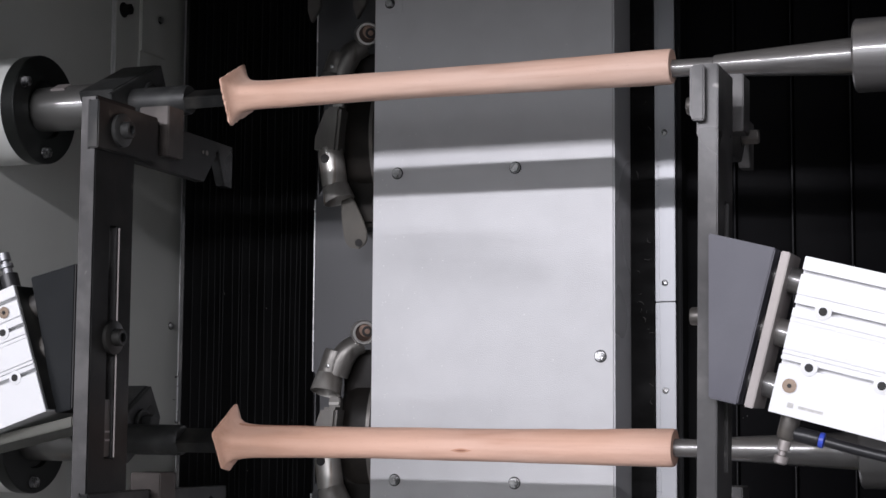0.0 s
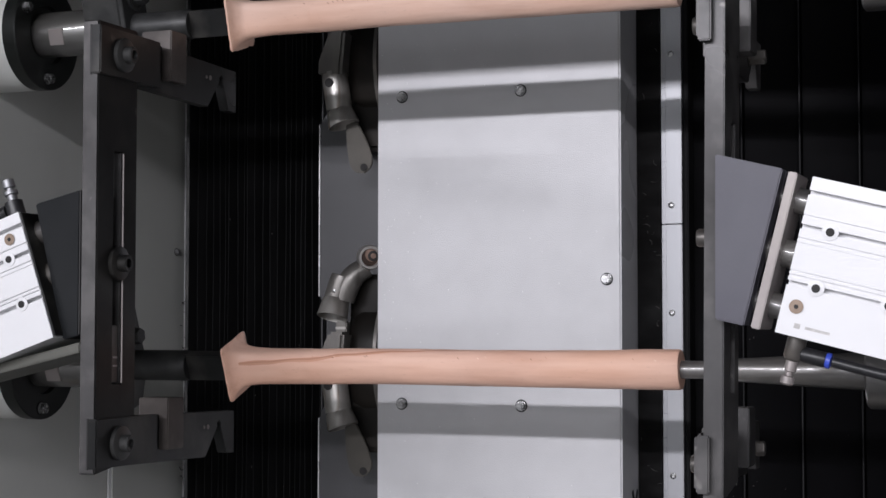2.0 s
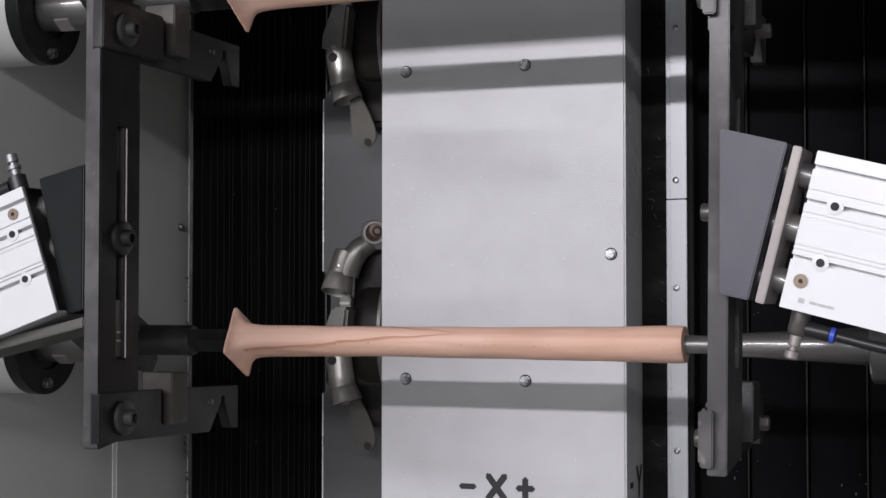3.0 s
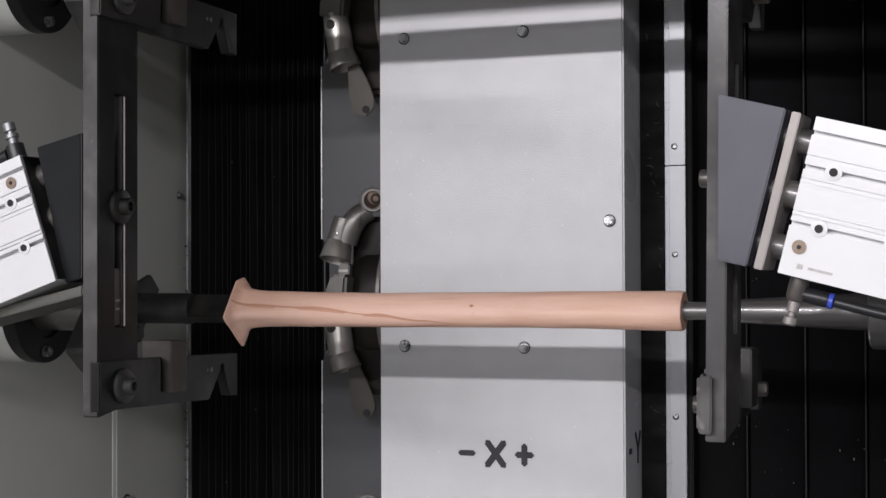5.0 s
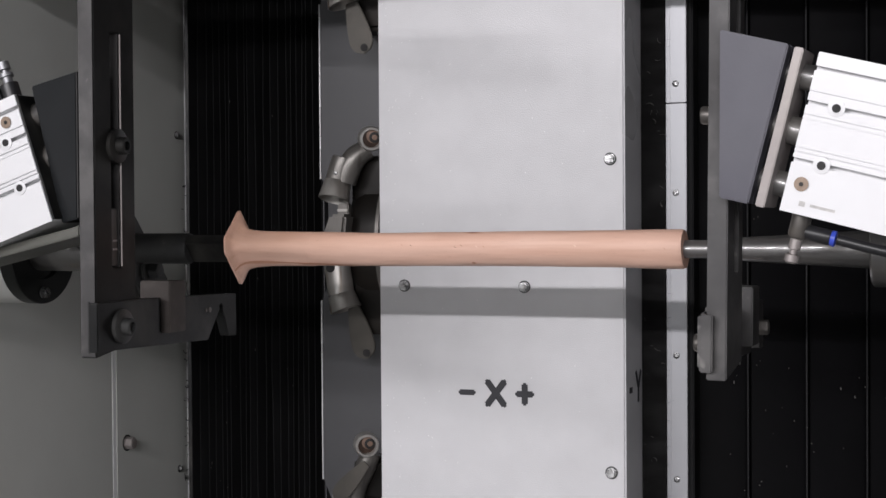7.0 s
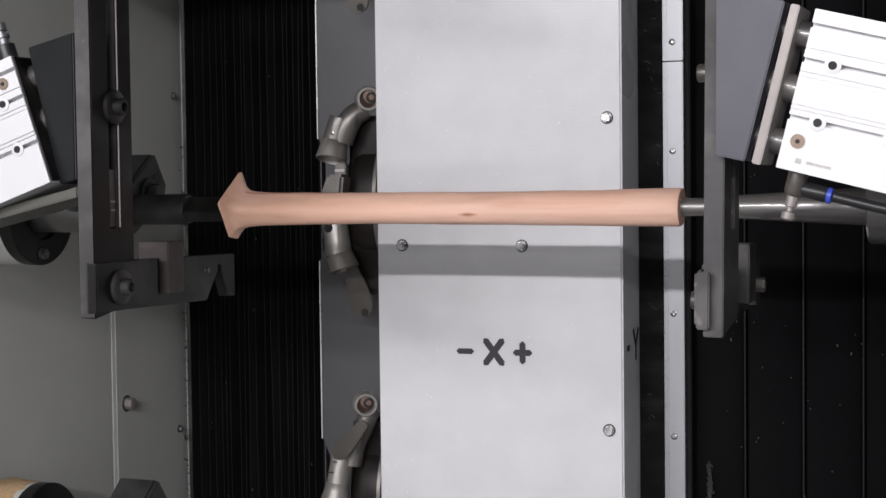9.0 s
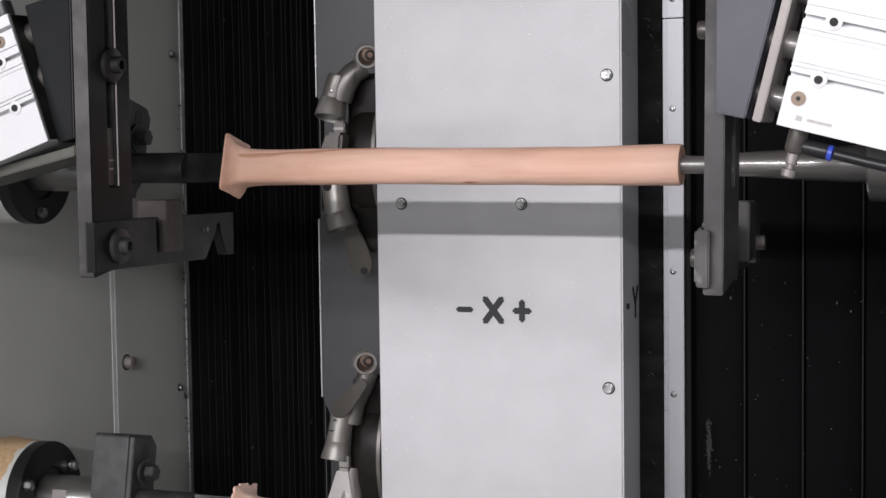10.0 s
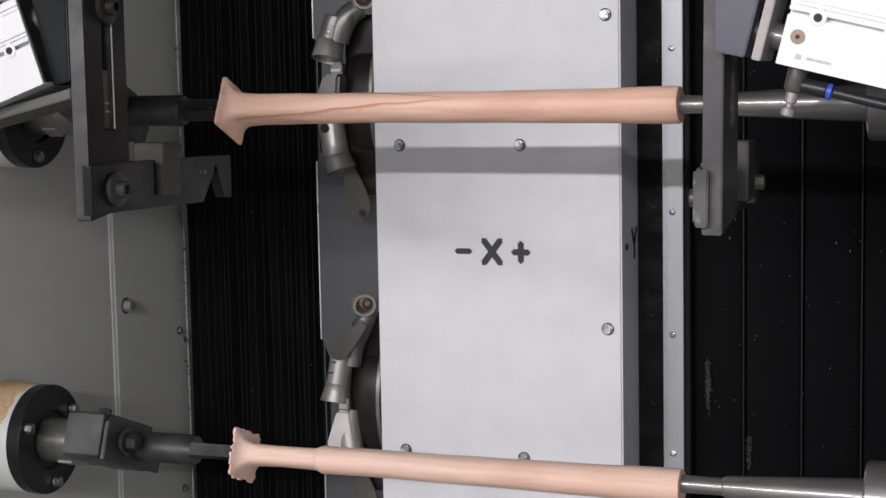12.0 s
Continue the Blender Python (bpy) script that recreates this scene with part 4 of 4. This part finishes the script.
def socket_bolt(parent, x, y, z, s, mat):
    washer, r, h = (0.0122, 0.0062, 0.0062) if s > 0 else (0.0062, 0.0056, 0.0065)
    wsh = part("washer", lathe([(0, washer), (0.0028, washer), (0.0034, washer * 0.9)], 30), mat, parent)
    wsh.matrix_local = pose(x, y, z, 0, 0, 0 if s > 0 else 180)
    hd = part("socket_bolt", lathe([(0, r), (h - 0.001, r), (h, r * 0.88), (h, r * 0.55), (h * 0.55, r * 0.5), (h * 0.55, 0.0003)], 24), mat, parent)
    hd.matrix_local = pose(x + s * 0.0034, y, z, 0, 0, 0 if s > 0 else 180)


def gripper(x0, s, thick, mat, label, arm, vee_u, block_u, foot, back, bolt_z, top=1.535, rise=0.2768, lean=0.0):
    """x0: the bar's inner face; s: the way from it to the work; arm, vee_u, block_u: spans across the bar."""
    X = lambda u: x0 + s * u
    span = lambda a, b: (min(X(a), X(b)), max(X(a), X(b)))
    ob = tagged(new("loading_gripper"), label, "gripper", "loading grippers")
    part("slotted_bar", slotted_bar(*span(-thick, 0), -0.400, back, foot, top, -0.3790, -0.3680, 1.278, 1.444), mat, ob, "scuffed slotted steel bar")
    # Thin lighter sheet: the lamp-facing front's brightness is put into its colour.
    if s > 0:
        part("ground_face", box(*span(-thick + 0.0008, -0.0008), -0.4005, -0.4001, foot + 0.001, top - 0.001), RBAR, ob, "worn front face of the bar, coloured lighter as lit")
    # Liner and lip carry the lit inner wall of the slot as lighter colour.
    part("slot_liner", box(*span(-thick + 0.0005, -0.0005), -0.3694, -0.3681, 1.2785, 1.4435), RBAR, ob, "worn slot wall, coloured lighter as lit")
    part("slot_lip", prism([(X(0.0001), -0.3683), (X(0.0010), -0.3677), (X(0.0001), -0.3671)], "z", 1.2790, 1.4430), PALE, ob, "pale slot lip painted as a lit edge")
    if s > 0:
        key = part("slot_block", box(*span(-0.0085, -0.0015), -0.3786, -0.3697, 1.2795, 1.3200, 0.0006), RBAR, ob, "worn steel block in the slot's end")
        for zk in (1.2905, 1.2965):
            part("block_chip", box(*span(-0.0014, -0.0009), -0.3770, -0.3712, zk, zk + 0.0014), ALU, key)
    socket_bolt(ob, X(0), -0.3735, bolt_z, s, BLACKOX if s > 0 else GREYTOOL)
    for k, dz in enumerate((0, rise)):
        z0, z1 = 1.2200 + dz, 1.2545 + dz
        plate = part("arm_plate", box(*span(*arm), -0.4026, -0.3220, z0, z1, 0.0008), mat if s < 0 else BLACKOX, ob, "worn flat arm plate")
        socket_bolt(plate, X(arm[1]), -0.3735, (1.2365 if s > 0 else 1.2340) + dz, s, DOGSTEEL if s > 0 else GREYTOOL)
        # Dark strip painted for the shade between arm and bar.
        if s > 0:
            part("arm_gap", box(*span(arm[0] - 0.0014, arm[0] - 0.0001), -0.4012, -0.3995, z0 - 0.0005, z1 + 0.0005), DARK_FILL, plate)
        part("arm_block", box(*span(*block_u), -0.3103, -0.2870, 1.2275 + dz, 1.2660 + dz, 0.0008), BROWNOX if s > 0 else mat, ob, "brownish steel block")
        vee = [(-0.3475, 1.2190), (-0.2400, 1.2170), (-0.2212, 1.2400), (-0.2216, 1.2430), (-0.2190, 1.2448), (-0.2164, 1.2430), (-0.2168, 1.2400), (-0.2070, 1.2180), (-0.1940, 1.2175), (-0.1940, 1.2515), (-0.3475, 1.2545)]
        v = part("vee_plate", prism([(a, b + dz) for a, b in vee], "x", *span(*vee_u), 0.0005), BLACKOX if s > 0 else mat, ob, "black plate with a vee notch")
        for yy_, rr in ((-0.2430, 0.0014), (-0.2370, 0.0020)):
            pin = lathe([(0, rr), (0.0005, rr)], 12)
            pin.transform(Matrix.Translation((X(vee_u[1]) if s > 0 else X(vee_u[1]) - 0.0005, yy_, 1.2405 + dz)))
            part("pin", pin, GREYTOOL, v)
        if s < 0:
            part("clamp_lip", box(*span(-0.0050, arm[1] - 0.0001), -0.4066, -0.4027, z0 - 0.0010, z1 - 0.0010, 0.0009), mat, plate)
            part("lip_step", box(*span(arm[1] - 0.0005, arm[1] + 0.0012), -0.4055, -0.3900, z0 + 0.002, z1 - 0.002, 0.0005), mat, plate)
            hex_bolt(ob, X(vee_u[0]), -0.2380, 1.2350 + dz, 0.0055, 0.0110, "x", 1, GREYTOOL)
    ob.matrix_basis = Matrix.Translation((x0, -0.4, foot)) @ pose(0, 0, 0, 0, lean, 0) @ Matrix.Translation((-x0, 0.4, -foot))
    return ob


gripper(-0.0630, 1, 0.0130, BARSTEEL, "dark slotted steel gripper bar with two vee-notched arms", (-0.0050, 0.0030), (-0.0115, -0.0032), (-0.0210, 0.0048), 1.2160, -0.3490, 1.3640)
gripper(0.3640, -1, 0.0122, RBAR, "worn grey steel gripper bar with two bolted arms", (0.0002, 0.0030), (0.0040, 0.0125), (-0.0105, 0.0070), 1.2140, -0.3540, 1.3735, 1.5270, 0.2720, 0.7)

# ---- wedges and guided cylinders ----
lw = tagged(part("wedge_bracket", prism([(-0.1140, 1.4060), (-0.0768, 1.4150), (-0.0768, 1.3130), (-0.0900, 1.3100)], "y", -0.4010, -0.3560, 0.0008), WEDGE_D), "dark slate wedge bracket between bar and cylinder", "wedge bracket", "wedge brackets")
part("edge_strip", box(-0.0766, -0.0757, -0.4014, -0.3560, 1.3135, 1.4148), DARK_FILL, lw, "black edge of the wedge")
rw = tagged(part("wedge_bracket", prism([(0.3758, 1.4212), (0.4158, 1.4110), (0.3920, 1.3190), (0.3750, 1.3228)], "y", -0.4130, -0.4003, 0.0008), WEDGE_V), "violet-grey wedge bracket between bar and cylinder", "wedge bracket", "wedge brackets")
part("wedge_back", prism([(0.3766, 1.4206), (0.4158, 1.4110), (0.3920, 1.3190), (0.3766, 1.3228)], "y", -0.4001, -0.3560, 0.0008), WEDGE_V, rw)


def guided_cylinder(corner, tilt, s, label, valve_down):
    """corner: the body's upper end corner; s: the way along x in which the body runs. Local x runs along the body, z up its end."""
    ob = tagged(new("guided_cylinder"), label, "air cylinder", "guided cylinders")
    ob.matrix_basis = pose(corner[0], corner[1], corner[2], 0, tilt, 0)
    H, L, D = 0.0935, 0.150, 0.046
    prof = [(0.0, 0.0)]

    def groove(z0, z1, d):
        prof.extend([(0.0, -z0), (d, -z0), (d, -z1), (0.0, -z1)])

    groove(0.0080, 0.0108, 0.0060)
    groove(0.0226, 0.0234, 0.0013)
    groove(0.0282, 0.0310, 0.0060)
    groove(0.0362, 0.0368, 0.0013)
    groove(0.0392, 0.0397, 0.0010)
    groove(0.0556, 0.0563, 0.0013)
    groove(0.0582, 0.0594, 0.0014)
    groove(0.0618, 0.0646, 0.0060)
    prof += [(0.0, -H), (D, -H), (D, 0.0)]
    lo, hi = (0, L) if s > 0 else (-L, 0)
    part("body", prism(prof, "x", lo, hi, 0.0004), ANODISED, ob, "bright anodised grooved body")
    for w, zz in ((0.0175, -0.0296), (0.0172, -0.0632), (0.0595, -0.0632), (0.0605, -0.0296)):
        ringb = lathe([(0, 0.0050), (0.0004, 0.0050), (0.0006, 0.0028)], 22, "y")
        for v in ringb.verts:
            v.co.y *= -1
        bmesh.ops.recalc_face_normals(ringb, faces=ringb.faces)
        ringb.transform(Matrix.Translation((s * w, -0.0001, zz)))
        cb = part("counterbore", ringb, ANODISED, ob)
        hole = lathe([(-0.0012, 0.0025), (-0.0002, 0.0025)], 18, "y")
        hole.transform(Matrix.Translation((s * w, 0, zz)))
        part("bore", hole, DARK_FILL, cb)
    zz = -0.0761 if valve_down else -0.0163
    port = lathe([(-0.0008, 0.0042), (-0.0006, 0.0028), (-0.0004, 0.0010), (0, 0.0009)], 22, "y")
    port.transform(Matrix.Translation((s * (0.0087 if valve_down else 0.0126), 0, zz)))
    plug = part("port_plug", port, BRASS, ob, "dull bronze port plug")
    key_hole = lathe([(-0.0013, 0.0014), (-0.0003, 0.0014)], 6, "y")
    key_hole.transform(Matrix.Translation((s * (0.0087 if valve_down else 0.0126), 0, zz)))
    part("key_hole", key_hole, DARK_FILL, plug)
    for k, zr in enumerate((-0.0150, -0.0470, -0.0790)):
        rr = (0.0078, 0.0085, 0.0078)[k]
        rod = lathe([(0, rr), (0.0200, rr)], 28)
        for v in rod.verts:
            v.co.x *= -s
        bmesh.ops.recalc_face_normals(rod, faces=rod.faces)
        rod.transform(Matrix.Translation((0, 0.020, zr)))
        part("rod", rod, STEEL, ob, "polished guide rod")
        seal = lathe([(0, rr + 0.0014), (0.0018, rr + 0.0010)], 28)
        for v in seal.verts:
            v.co.x *= -s
        bmesh.ops.recalc_face_normals(seal, faces=seal.faces)
        seal.transform(Matrix.Translation((0, 0.020, zr)))
        part("rod_seal", seal, TUBE if s > 0 else GREYTOOL, ob)
    if s < 0:
        part("end_cap", box(0.0002, 0.0016, 0.001, D - 0.001, -H + 0.001, -0.001), BLACKOX, ob, "dark end cap")
    x0, x1 = sorted((-s * 0.0090, -s * 0.0145))
    if s > 0:
        part("end_plate", box(x0, x1, 0.0005, 0.040, -H - 0.001, 0.0, 0.0006), PALE if s > 0 else BLACKOX, ob, "nickel-plated end plate" if s > 0 else "dark end plate")
    if valve_down:
        part("marking", join(box(0.010, 0.0135, -0.0003, 0.0, -0.0885, -0.0855), box(0.0165, 0.031, -0.0003, 0.0, -0.0878, -0.0862)), MARK, ob, "small grey unreadable marking")
        part("valve_body", lathe([(-0.1080, 0.0045), (-0.1060, 0.0058), (-0.0945, 0.0058), (-0.0937, 0.0045)], 22, "z"), GREYTOOL, ob, "dull metal throttle valve").location = (0.011, 0.018, 0)
        part("valve_screw", lathe([(-0.1230, 0.0030), (-0.1220, 0.0042), (-0.1180, 0.0042), (-0.1175, 0.0022), (-0.1150, 0.0022), (-0.1145, 0.0036), (-0.1085, 0.0036)], 18, "z"), PALE, ob, "nickel adjusting screw").location = (0.011, 0.018, 0)
        elbow = part("push_fitting", lathe([(0.015, 0.0040), (0.017, 0.0046), (0.029, 0.0046), (0.030, 0.0042)], 22), TUBE, ob, "black push-in fitting")
        elbow.location = (0, 0.018, -0.1030)
        rg = part("release_ring", lathe([(0.0300, 0.0042), (0.0304, 0.0047), (0.0328, 0.0047), (0.0332, 0.0038)], 22), BLUE, ob, "blue release ring")
        rg.location = (0, 0.018, -0.1030)
        part("air_hose", sweep(spline([(0.034, 0.018, -0.1030), (0.060, 0.018, -0.1030), (0.10, 0.020, -0.1020), (0.15, 0.022, -0.103)]), [0.0032] * 19, 16), TUBE, ob, "black air hose")
    else:
        part("valve_body", lathe([(0.0002, 0.0052), (0.0010, 0.0066), (0.0130, 0.0066), (0.0138, 0.0050)], 22, "z"), TUBE, ob, "black throttle valve").location = (-0.012, 0.016, 0)
        part("valve_screw", lathe([(0.0138, 0.0036), (0.0180, 0.0036), (0.0185, 0.0050), (0.0210, 0.0050), (0.0215, 0.0026), (0.0235, 0.0026), (0.0240, 0.0044), (0.0295, 0.0044), (0.0300, 0.0034)], 18, "z"), ALU, ob, "nickel adjusting screw").location = (-0.012, 0.016, 0)
        part("push_fitting", lathe([(-0.040, 0.0046), (-0.018, 0.0055)], 20), TUBE, ob).location = (0, 0.016, 0.0075)
    return ob


guided_cylinder((0.4330, -0.4120, 1.4060), 14.3, 1, "bright aluminium guided air cylinder with a throttle valve underneath", True)
guided_cylinder((-0.1205, -0.4120, 1.4000), -19.0, -1, "bright aluminium guided air cylinder with a throttle valve on top", False)
ang = math.tan(radians(13))
tagged(part("support_bracket", prism([(-0.0770, 1.3080), (-0.0770, 1.3010), (-0.30, 1.3010 - 0.22 * ang), (-0.30, 1.3095 - 0.22 * ang)], "y", -0.3990, -0.3480, 0.0008), OLIVE), "olive-grey sloping bracket under the cylinder", "bracket")

# ---- turning ----


def motions():
    rate = 40.2
    lags = (-5.0, 0.0, 5.0)
    for i, z in enumerate(AXIS_Z):
        rows = [(t, rate * (t - 1.45) + lags[i]) for t in range(13)]
        for ob, off in ((SPINDLES[i], 0.0), (HANDLES[i], 0.0), (CENTRES[i], (-0.0018, 0.0, 0.0022)[i])):
            walk(ob, [(t, pose(AXIS_X, AXIS_Y, z + off, a, 0, 0)) for t, a in rows])


motions()
